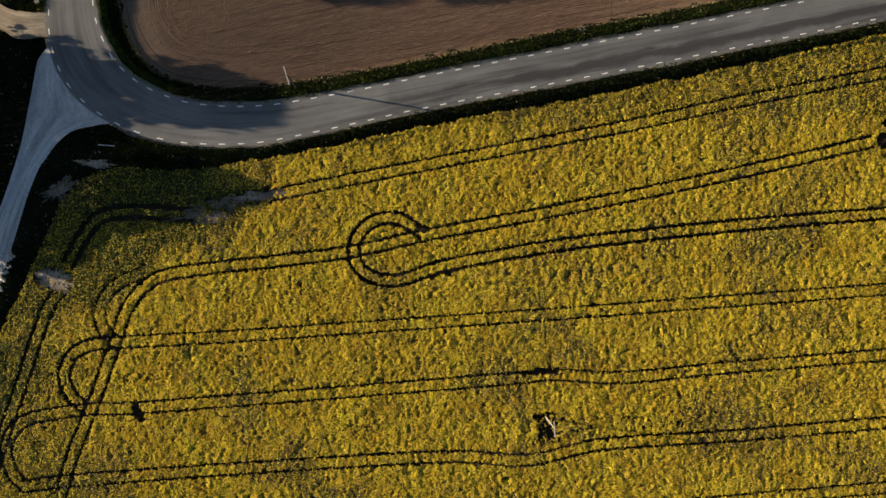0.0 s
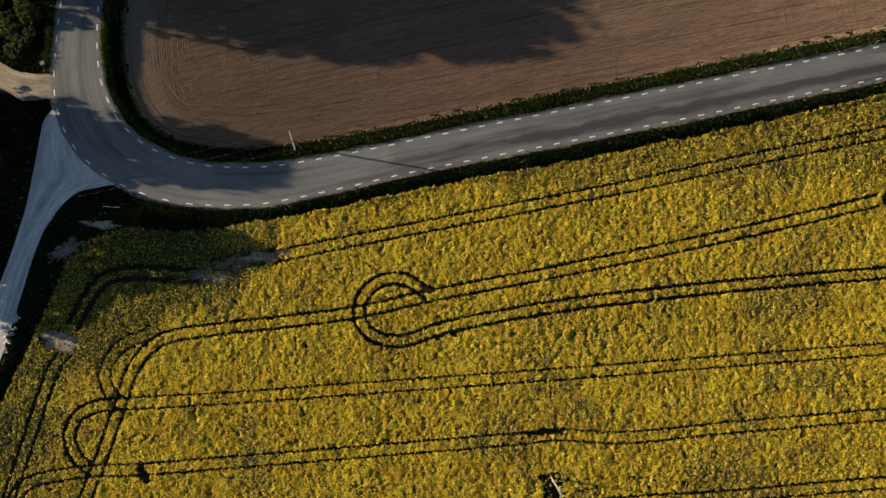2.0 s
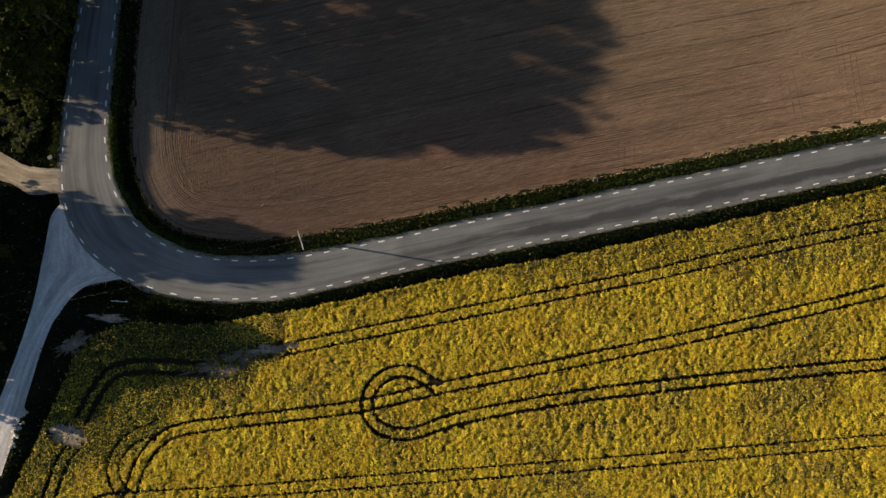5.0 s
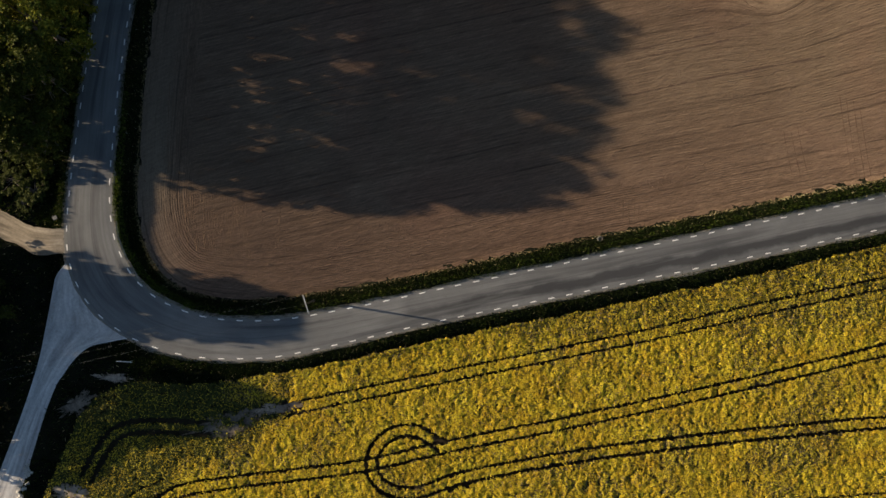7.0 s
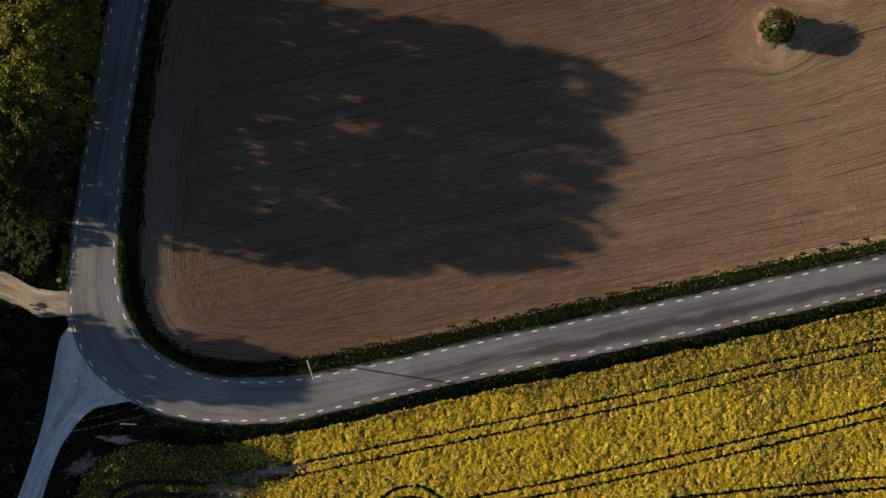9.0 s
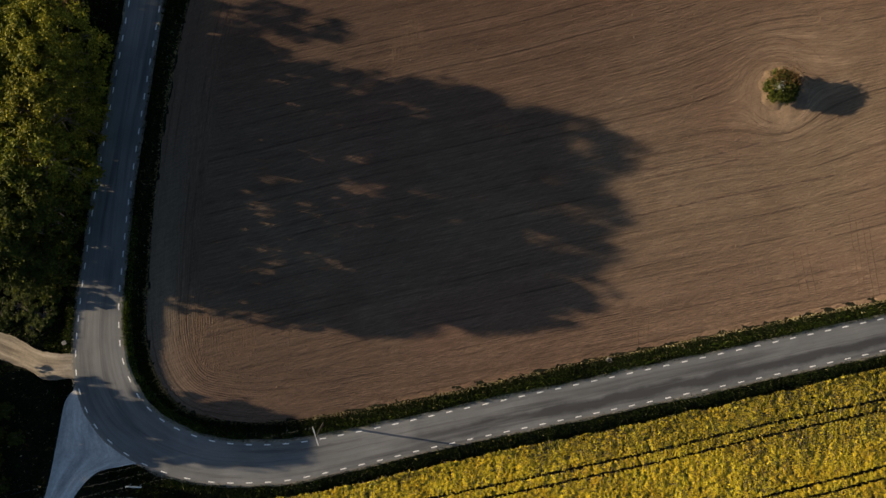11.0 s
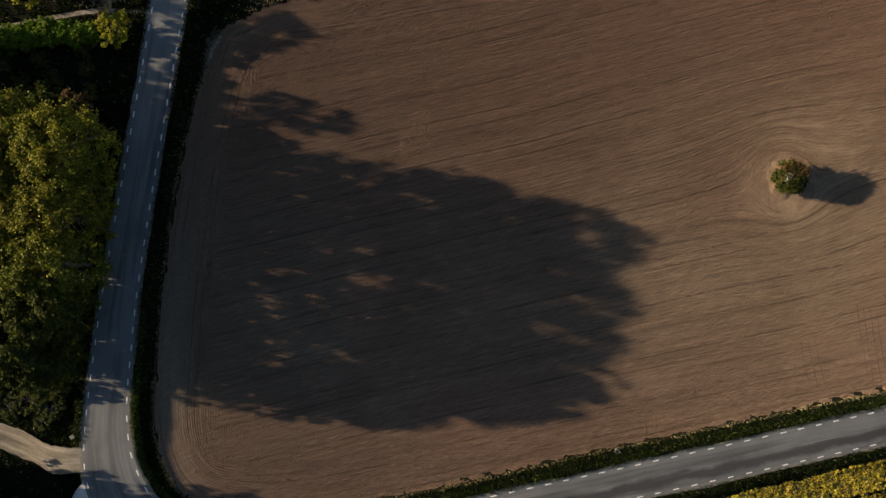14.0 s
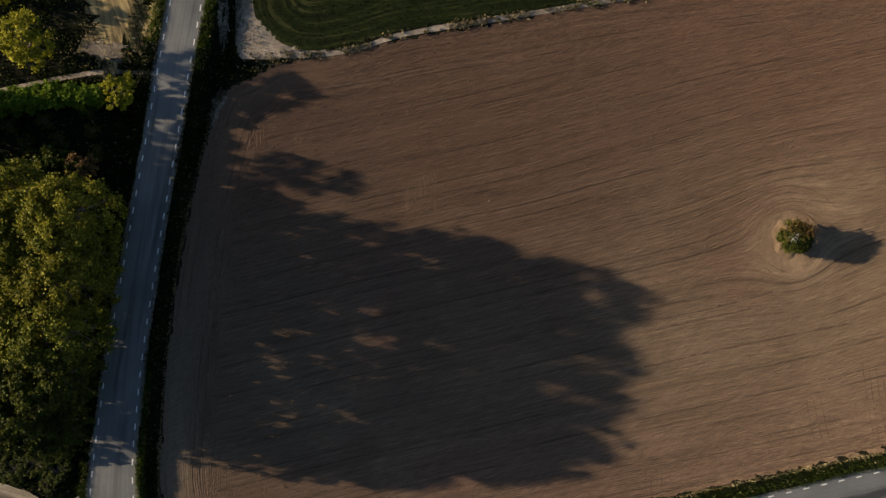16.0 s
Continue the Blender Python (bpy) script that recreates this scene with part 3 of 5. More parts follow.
ground = new("ground", mesh_of("ground", np.stack([gx.ravel(), gy.ravel(), gz.ravel() - 0.03], 1), quads.tolist(), [SHADE_TONED_TURF]))
tagged(ground, "rough turf and leaf litter beside the roads, coloured near black for shade", "ground", kind="structure")

# ---- road with broken edge lines ----
ROAD_EDGES = []


def road():
    out, inn = ROAD_OUT, ROAD_IN
    u = np.linspace(0, 1, 520)
    mid = along(ROAD_MID, u)
    left = np.array([out[np.argmin(((out - p) ** 2).sum(1))] for p in mid])
    right = np.array([inn[np.argmin(((inn - p) ** 2).sum(1))] for p in mid])
    for _ in range(6):
        left[1:-1] = (left[:-2] + 2 * left[1:-1] + left[2:]) / 4
        right[1:-1] = (right[:-2] + 2 * right[1:-1] + right[2:]) / 4
    way = right - left
    way /= np.linalg.norm(way, axis=1)[:, None]
    wob = Field(31, 1.5, 2)
    left = left - way * (0.42 + 0.12 * (wob(left[:, 0], left[:, 1])[:, None] - 0.5))
    right = right + way * (0.38 + 0.12 * (wob(right[:, 0], right[:, 1])[:, None] - 0.5))
    ROAD_EDGES.extend((left, right))
    n, cross = len(left), 8
    s = np.linspace(0, 1, cross + 1)
    p = left[:, None] * (1 - s[None, :, None]) + right[:, None] * s[None, :, None]
    z = np.full(p.shape[:2], ROAD_TOP + 0.03) + 0.06 * (1 - (2 * s - 1) ** 2)[None]
    v = np.concatenate([p, z[..., None]], 2).reshape(-1, 3).tolist()
    k = cross + 1
    f = [(i * k + j, (i + 1) * k + j, (i + 1) * k + j + 1, i * k + j + 1) for i in range(n - 1) for j in range(cross)]
    for side in (0, cross):
        o = way if side else -way
        start = len(v)
        for i in range(n):
            q = p[i, side] + 0.1 * o[i]
            v.append((q[0], q[1], ROAD_TOP - 0.15))
        for i in range(n - 1):
            a, b, c, d = i * k + side, (i + 1) * k + side, start + i + 1, start + i
            f.append((a, b, c, d) if not side else (d, c, b, a))
    ob = new("road", mesh_of("road", v, f, [ASPHALT]))
    run = np.concatenate([[0], np.cumsum(np.linalg.norm(np.diff(p[:, cross // 2], axis=0), axis=1))])
    spot = [(run[i], 6.0 * j / cross) for i in range(n) for j in range(k)] + [(run[i], -0.1) for i in range(n)] + [(run[i], 6.1) for i in range(n)]
    layer = ob.data.uv_layers.new(name="metres")
    for loop in ob.data.loops:
        layer.data[loop.index].uv = spot[loop.vertex_index]
    return tagged(ob, "worn grey asphalt country road with darker tar streaks", "road", kind="structure")


main_road = road()


def shoulder(edge, other, seed):
    """Gravel washed out along the asphalt's edge, its outer rim ragged."""
    out = edge - other
    out /= np.linalg.norm(out, axis=1)[:, None]
    wide = 0.12 + 0.75 * Field(seed, 4.0, 3)(edge[:, 0], edge[:, 1])[:, None]
    v, f = [], []
    for p, q in zip(edge - 0.2 * out, edge + wide * out):
        v += [(p[0], p[1], ROAD_TOP + 0.012), ((p[0] + q[0]) / 2, (p[1] + q[1]) / 2, ROAD_TOP + 0.02), (q[0], q[1], ROAD_TOP - 0.06)]
    for i in range(0, len(v) - 3, 3):
        f += [(i, i + 3, i + 4, i + 1), (i + 1, i + 4, i + 5, i + 2)]
    tagged(new("road_shoulder", mesh_of("road_shoulder", v, f, [SHOULDER])), "narrow pale gravel shoulder along the asphalt", "shoulder", kind="structure")


shoulder(ROAD_EDGES[0], ROAD_EDGES[1], 35)
shoulder(ROAD_EDGES[1], ROAD_EDGES[0], 36)


def dashes(line, marks, parent):
    """Painted dashes a metre long; marks: (count, metres along the line), the spacing drifts between them."""
    run = np.concatenate([[0], np.cumsum(np.linalg.norm(np.diff(line, axis=0), axis=1))])
    count, metres = zip(*marks)
    for k in range(count[0], count[-1] + 1):
        at = np.interp(k, count, metres)
        a, mid, b = (np.array([np.interp(at + o, run, line[:, i]) for i in (0, 1)]) for o in (-0.5, 0.0, 0.5))
        if mid[0] > 84 or mid[1] > 126:
            continue
        d = (b - a) / np.linalg.norm(b - a)
        ob = new("edge_dash", DASH)
        ob.matrix_world = Matrix.Translation((mid[0], mid[1], ROAD_TOP + 0.05)) @ Matrix.Rotation(math.atan2(d[1], d[0]), 4, "Z")
        ob.parent = parent


def slab(sx, sy, sz):
    bm = bmesh.new()
    bmesh.ops.create_cube(bm, size=1.0)
    bmesh.ops.scale(bm, vec=(sx, sy, sz), verts=bm.verts)
    return bm


_bm = slab(1.0, 0.16, 0.012)
DASH = bpy.data.meshes.new("edge_dash")
_bm.to_mesh(DASH), _bm.free()
DASH.materials.append(PAINT)
dashes(ROAD_OUT, [(-33, 0.5), (-29, 11.45), (-26, 19.9), (-21, 33.95), (-15, 50.8), (-9, 67.8), (-3, 84.7), (0, 93.0), (4, 105.2), (8, 118.35), (10, 126.0),
                   (13, 135.0), (15, 141.2), (23, 165.05), (34, 197.9), (41, 219.5), (48, 240.6), (54, 258.7)], main_road)
dashes(ROAD_IN, [(-27, 0.5), (-23, 11.45), (-19, 22.65), (-13, 39.65), (-9, 50.9), (-3, 67.9), (1, 79.0), (2, 81.7), (6, 93.35), (8, 99.35), (11, 107.5),
                  (17, 125.1), (27, 154.7), (37, 184.8), (44, 206.4), (51, 227.4), (57, 245.4)], main_road)

# ---- lane, tracks and paths ----
west, east = smooth(LANE_MOUTH_WEST, 0.4), smooth(LANE_MOUTH_EAST, 0.4)
lane = ribbon("lane", along(west, np.linspace(0, 1, 130)), along(east, np.linspace(0, 1, 130)), LANE, 0.03, 10)


def meet_road(ob, far):
    """Raises the end of a side way to the road, under the asphalt's edge."""
    co = np.array([v.co for v in ob.data.vertices])
    d, _ = nearest(ROAD_MID, co[:, 0], co[:, 1])
    t = ease(d, 5.0, far)
    co[:, 2] = (ROAD_TOP + 0.014) * (1 - t) + np.maximum(co[:, 2], 0) * t
    ob.data.vertices.foreach_set("co", co.astype(np.float32).ravel())
    ob.data.update()


meet_road(lane, 15.0)
tagged(lane, "pale gravelled side lane meeting the road in a flare", "lane", kind="structure")


def track(name, pts, width, material, label, lift=0.02):
    line = smooth(pts, 0.5)
    nrm = sideways(line)
    wob = Field(len(name), 2.5, 3)
    w = width / 2 * (1 + 0.5 * (wob(line[:, 0], line[:, 1]) - 0.5))[:, None]
    v = wob(line[:, 1] + 40, line[:, 0])[:, None]
    return tagged(ribbon(name, line + nrm * w * (0.8 + 0.4 * v), line - nrm * w, material, lift, 6), label, "track", kind="structure")


meet_road(track("farm_track", [(-56.8, 36.2)] + FARM_TRACK, 3.9, TRACK, "pale sandy farm track joining the road"), 16.0)
track("footpath", PATH_NORTH, 0.75, DUST, "narrow trodden earth path through rough grass")

# ---- fields ----
def rim_of(ob, outline):
    """Stores on each point how far it lies from the field's edge."""
    co = np.empty(3 * len(ob.data.vertices), np.float32)
    ob.data.vertices.foreach_get("co", co)
    d, _ = nearest(smooth(outline, 1.0), co[0::3].astype(float), co[1::3].astype(float))
    ob.data.attributes.new("rim", "FLOAT", "POINT").data.foreach_set("value", d.astype(np.float32))


CROP_EDGE = enclosed(RAPE, [(-75.3, -70.0), (120.0, -70.0), (120.0, 45.0)])
PLOUGH_EDGE = enclosed(PLOUGH, [(120.0, 55.5), (120.0, 133.0)])
GREEN_EDGE = enclosed(GREEN, [(-34.0, 170.0), (120.0, 170.0), (120.0, 136.5)])
plough_sheet = sheet("ploughed_field", PLOUGH_EDGE, SOIL, 0.012, 0.7)
rim_of(plough_sheet, PLOUGH)
tagged(plough_sheet, "bare brown harrowed field with curved tractor marks", "field", kind="structure")
tagged(sheet("crop_ground", CROP_EDGE, SHADED_CROP_SOIL, 0.006, 1.0), "soil under the flowering rapeseed, coloured dark for its shade", "ground", kind="structure")
green_sheet = sheet("green_field", GREEN_EDGE, MEADOW, 0.022, 0.8)
rim_of(green_sheet, GREEN)
tagged(green_sheet, "short green cereal field with curved drill rows", "field", kind="structure")
track("dirt_strip", DIRT_STRIP[3:], 0.85, DUST, "pale dry earth strip along the field edge", 0.014)
DIRT_CORNER = enclosed([(-35.6, 129.0), (-35.9, 119.5), (-35.7, 113.0), (-34.8, 110.2), (-31.0, 109.9), (-25.5, 110.6), (-21.0, 111.0)], [(-20.5, 112.6), (-26.0, 113.4), (-31.0, 115.5), (-32.0, 121.0), (-32.5, 129.0)])
tagged(sheet("dirt_corner", DIRT_CORNER, DUST, 0.016, 0.25), "pale stony dry earth in the field corner", "bare patch", kind="structure")


def blot(name, x, y, rx, ry, turn, material, label, lift=0.03, seed=1):
    """A bare patch with a ragged rim."""
    rng = np.random.default_rng(seed)
    k, rings = 120, 5
    rim = 1 + 0.5 * np.convolve(np.tile(rng.normal(size=k), 3), [0.08, 0.12, 0.18, 0.24, 0.18, 0.12, 0.08], "same")[k:2 * k] + rng.normal(0, 0.13, k)
    v, f = [(x, y, float(height([x], [y])[0]) + lift)], []
    c, s = math.cos(radians(turn)), math.sin(radians(turn))
    for r in range(1, rings + 1):
        for i in range(k):
            a = 2 * math.pi * i / k
            px, py = rx * math.cos(a) * rim[i] * r / rings, ry * math.sin(a) * rim[i] * r / rings
            px, py = x + c * px - s * py, y + s * px + c * py
            v.append((px, py, float(height([px], [py])[0]) + lift))
    for i in range(k):
        f.append((0, 1 + i, 1 + (i + 1) % k))
    for r in range(rings - 1):
        for i in range(k):
            a, b = 1 + r * k + i, 1 + r * k + (i + 1) % k
            f.append((a, a + k, b + k, b))
    return tagged(new(name, mesh_of(name, v, f, [material])), label, "bare patch", kind="structure")


BARE = [(-25.0, 9.3, 4.4, 0.8, 8, DUST), (-32.3, 6.9, 5.2, 2.2, 14, DRY), (-51.3, 14.3, 2.6, 0.6, -6, DUST), (-57.8, -4.4, 3.2, 1.9, -6, DUST), (-57.0, 10.2, 2.6, 1.2, 35, DRY),
        (-53.6, 117.4, 4.9, 8.2, -12, OCHRE), (-56.5, 111.4, 3.8, 1.4, -12, DRY), (-38.9, 102.0, 0.9, 3.4, -20, DRY), (-37.5, 116.5, 0.8, 4.2, 0, DUST)]
for i, (x, y, rx, ry, turn, m) in enumerate(BARE):
    blot("bare_patch", x, y, rx, ry, turn, m, "dry pale earth patch with a ragged rim", 0.02 + 0.004 * i, 11 + i)

# ---- rapeseed crop ----
GAUGE = 1.85
RES = 0.1
X0, Y0, X1, Y1 = -76.0, -46.0, 84.0, 38.0
cols, rows = int((X1 - X0) / RES), int((Y1 - Y0) / RES)
cover = np.ones((cols, rows), np.float32)


def wear(x, y, r, depth=1.0):
    """Thins the crop in a small round spot."""
    i, j, k = (x - X0) / RES, (y - Y0) / RES, int(r / RES) + 2
    a, b, c, d = max(0, int(i) - k), min(cols, int(i) + k + 1), max(0, int(j) - k), min(rows, int(j) + k + 1)
    if a < b and c < d:
        u, v = np.meshgrid(np.arange(a, b) - i, np.arange(c, d) - j, indexing="ij")
        near = np.clip((r / RES + 1.2 - np.hypot(u, v)) / 1.6, 0, 1) * depth
        cover[a:b, c:d] = np.minimum(cover[a:b, c:d], 1 - near)


TRACK_RNG = np.random.default_rng(77)
for n, pts in enumerate((T1, T2, T3, T4, T5, T6, T7, T8, T9, T10, T11, T12)):
    line = smooth(pts, 0.12)
    nrm = sideways(line)
    wob = Field(100 + n, 1.6, 3)
    half = (0.22, 0.26, 0.3, 0.2, 0.22, 0.24, 0.2, 0.3, 0.26, 0.28, 0.42, 0.2)[n]
    for side in (-0.5, 0.5):
        rut = line + nrm * GAUGE * side
        w = wob(rut[:, 0] + 9 * side, rut[:, 1])
        for (x, y), v in zip(rut, w):
            if v > 0.22:
                wear(x, y, half * (0.92 + 0.5 * v))
for x, y, r in ((-44.2, -25.6, 0.9), (-43.6, -26.5, 0.6), (-44.6, -24.6, 0.7), (77.6, 18.6, 1.5), (77.9, 21.5, 0.8), (19.5, -19.3, 0.7), (20.6, -19.2, 0.8), (21.8, -19.2, 0.7), (1.4, 3.9, 0.8), (0.4, 4.4, 0.6),
                (5.2, -3.2, 0.7), (2.6, -3.9, 0.6)):
    wear(x, y, r)
for k in range(30):
    # the unsown patch round the pole, a slanted box
    a, b = (k % 5) / 4 - 0.5, (k // 5) / 5 - 0.5
    wear(21.35 + 2.6 * a + 0.7 * b * -1.2, -28.4 + 4.2 * b + 0.5 * a, TRACK_RNG.uniform(0.35, 0.7), TRACK_RNG.uniform(0.85, 1.0))
for k in range(70):
    # thin spots east of the pole and along the bent wheeling
    x = TRACK_RNG.uniform(23.0, 50.0)
    wear(x, -28.6 + 0.04 * (x - 23.0) + TRACK_RNG.normal(0, 1.1), TRACK_RNG.uniform(0.12, 0.3))
for x, y, r in ((16.4, -20.2, 0.35), (17.6, -19.8, 0.45), (18.5, -19.5, 0.5), (22.7, -19.5, 0.5), (23.6, -19.7, 0.35)):
    wear(x, y, r)
for x, y, rx, ry, turn, _m in BARE:
    for k in range(60):
        a, r = TRACK_RNG.uniform(0, 6.28), math.sqrt(TRACK_RNG.uniform(0, 1)) * 0.9
        wear(x + rx * r * math.cos(a), y + ry * r * math.sin(a) + math.sin(radians(turn)) * rx * r * math.cos(a), 0.55, TRACK_RNG.uniform(0.75, 1.0))

PATCHY, CLUMPS, RAGGED, BROAD = Field(41, 6.0, 3), Field(43, 0.85, 3), Field(47, 2.5, 3), Field(49, 13.0, 3)


def canopy():
    """The crop's upper surface on a fine grid, puff beside puff, and its slope."""
    gx, gy = np.meshgrid(X0 + RES * (np.arange(cols) + 0.5), Y0 + RES * (np.arange(rows) + 0.5), indexing="ij")
    puff = CLUMPS(gx, gy)
    puff = 1 - np.abs(2 * puff - 1) ** 1.2 * np.where(puff < 0.5, 1.0, 0.25)
    top = 0.95 + 0.33 * (puff - 0.8) + 0.29 * (CLUMPS(gx + 71, gy - 33) - 0.5) + 0.25 * (PATCHY(gx, gy) - 0.5)
    sx, sy = np.gradient(top, RES)
    return top, sx, sy, puff


def rapeseed(count):
    rng = np.random.default_rng(3)
    x, y = rng.uniform(X0, X1, count), rng.uniform(Y0, Y1, count)
    keep = inside(CROP_EDGE, x + 1.1 * (RAGGED(x, y) - 0.5), y + 1.1 * (RAGGED(y + 50, x) - 0.5))
    x, y = x[keep], y[keep]
    i, j = ((x - X0) / RES).astype(int).clip(0, cols - 1), ((y - Y0) / RES).astype(int).clip(0, rows - 1)
    c, patch = cover[i, j], PATCHY(x, y)
    top, sx, sy, puff = canopy()
    tall, sx, sy, puff = top[i, j], sx[i, j], sy[i, j], puff[i, j]
    # the thin corner by the lane; flowers cut back there to imitate the trees' shade
    rim = np.interp(x, [-76, -56, -50, -46, -40, -29, -24, -20], [-8.5, -9.5, -9.0, -6.2, -0.6, 4.0, 7.2, 22.0])
    corner = ease(y - rim + 3.5 * (RAGGED(x, y) - 0.5), -2.0, 2.2) * (1 - 0.55 * ease(y, 9.5, 11.5) * ease(x, -36, -28))
    corner = np.clip(corner + ease(-x, 44, 60) * PATCHY(y, x) + 0.35 * ease(-x, 56, 66), 0, 1)
    keep = rng.random(len(x)) < c * (0.55 + 0.45 * ease(puff, 0.35, 0.75)) * (1 - 0.4 * corner * ease(y, 6.5, 8.5))
    x, y, c, patch, tall, sx, sy, puff, corner = (v[keep] for v in (x, y, c, patch, tall, sx, sy, puff, corner))
    dull = ease(BROAD(x, y) + 0.9 * (patch - 0.5), 0.5, 0.8)
    # fewer yellow faces in the corner stand in for shade on flowering crop
    bloom = np.clip(0.95 - 0.38 * dull - 0.6 * ease(0.78 - puff, 0.0, 0.4), 0.12, 0.95) * (1 - (0.7 + 0.16 * ease(y, 4.0, 8.0)) * corner)
    tall = tall * (1 - 0.5 * corner) * (0.75 + 0.25 * c)
    ground_z = height(x, y)
    n = len(x)
    tris, index = [], []
    for layer in range(4):
        yellow = (rng.random(n) < bloom) if layer < 3 else np.zeros(n, bool)
        size = rng.uniform(0.085, 0.16, n) * (1.0 if layer < 3 else 1.5)
        ox, oy = rng.normal(0, 0.1, n), rng.normal(0, 0.1, n)
        drop = rng.random(n) * (0.07 if layer < 3 else 0.4)
        nrm = np.stack([-sx, -sy, np.full(n, 0.75)], 1) + rng.normal(0, 0.2, (n, 3))
        nrm /= np.linalg.norm(nrm, axis=1)[:, None]
        u = np.cross(nrm, rng.normal(size=(n, 3)))
        u /= np.linalg.norm(u, axis=1)[:, None] + 1e-9
        v = np.cross(nrm, u)
        mid = np.stack([x + ox, y + oy, ground_z + tall + sx * ox + sy * oy - drop], 1)
        u, v = u * size[:, None], v * size[:, None]
        tris.append(np.stack([mid + u, mid - 0.5 * u + 0.87 * v, mid - 0.5 * u - 0.87 * v], 1))
        index.append(np.where(yellow, 0, np.where(rng.random(n) < 0.25 + 0.75 * corner, 2, 1)))
    return np.concatenate(tris), np.concatenate(index)


tris, index = rapeseed(RAPE_COUNT)
crop = new("rapeseed_crop", soup("rapeseed_crop", tris, [FLOWER, STALK, POD], index))
tagged(crop, "dense yellow flowering rapeseed crop crossed by tractor wheelings", "crop", kind="stuff")


# ---- grass ----
def blades(x, y, tall, width, rng):
    """Leaning three-cornered blades."""
    n = len(x)
    z = height(x, y)
    a = rng.uniform(0, 2 * math.pi, n)
    dx, dy = np.cos(a) * width, np.sin(a) * width
    lean = rng.normal(0, 0.45, (n, 2)) * tall[:, None]
    p = np.empty((n, 3, 3))
    p[:, 0] = np.stack([x - dx, y - dy, z - 0.03], 1)
    p[:, 1] = np.stack([x + dx, y + dy, z - 0.03], 1)
    p[:, 2] = np.stack([x + lean[:, 0], y + lean[:, 1], z + tall], 1)
    return p


def verge(count):
    rng = np.random.default_rng(8)
    k = rng.integers(0, len(ROAD_MID), count)
    nrm = sideways(ROAD_MID)
    side = rng.choice([-1.0, 1.0], count)
    off = rng.uniform(2.4, 8.4, count)
    p = ROAD_MID[k] + nrm[k] * (side * off)[:, None] + rng.normal(0, 0.5, (count, 2))
    x, y = p[:, 0], p[:, 1]
    ok = (x > -76) & (x < 84) & (y < 128)
    x, y = x[ok], y[ok]
    beyond = ~inside(ROAD_POLY, x, y)
    lane_hit = inside(LANE_POLY, x, y)
    soil_hit = inside(PLOUGH_EDGE, x + 0.7 * (RAGGED(x, y) - 0.5), y + 0.7 * (RAGGED(y, x) - 0.5))
    crop_hit = inside(CROP_EDGE, x, y) & (x > -30)
    t, _ = nearest(smooth(FARM_TRACK, 1.0), x, y)
    keep = beyond & ~lane_hit & ~soil_hit & ~crop_hit & (t > 2.0)
    x, y = x[keep], y[keep]
    thin = Field(61, 3.0, 3)(x, y)
    e, _ = nearest(np.vstack(ROAD_EDGES), x, y)
    keep = rng.random(len(x)) < (0.35 + 0.9 * thin) * np.where(e < 0.5, 0.3, 1.0)
    x, y = x[keep], y[keep]
    tall = rng.uniform(0.16, 0.5, len(x)) * (0.6 + 0.9 * Field(63, 2.0, 2)(x, y))
    p = blades(x, y, tall, rng.uniform(0.03, 0.09, len(x)), rng)
    d, _ = nearest(PLOUGH_EDGE[::2], x, y)
    dry = rng.random(len(x)) < np.where(d < 0.42, 0.7, 0.03)
    e, _ = nearest(ROAD_EDGES[1][::2], x, y)
    g, _ = nearest(ROAD_EDGES[0][::2], x, y)
    fresh = rng.random(len(x)) < np.where(((e < 1.5) & (y < 60)) | ((e < 2.2) & (y > 108)) | ((g < 2.5) & (y > 112)), np.where((x < -38) | (y > 100), 0.75, 0.25), 0.02)
    return p, np.where(dry, 1, np.where(fresh, 2, 0))


LANE_POLY = np.vstack([west, east[::-1]])
ROAD_POLY = np.vstack([ROAD_EDGES[0], ROAD_EDGES[1][::-1]])


tris, index = verge(420000)
tagged(new("verge_grass", soup("verge_grass", tris, [SHADE_TONED_GRASS, STRAW, FRESH], index)), "coarse green verge grass with dry straw along its edge", "grass", kind="stuff")


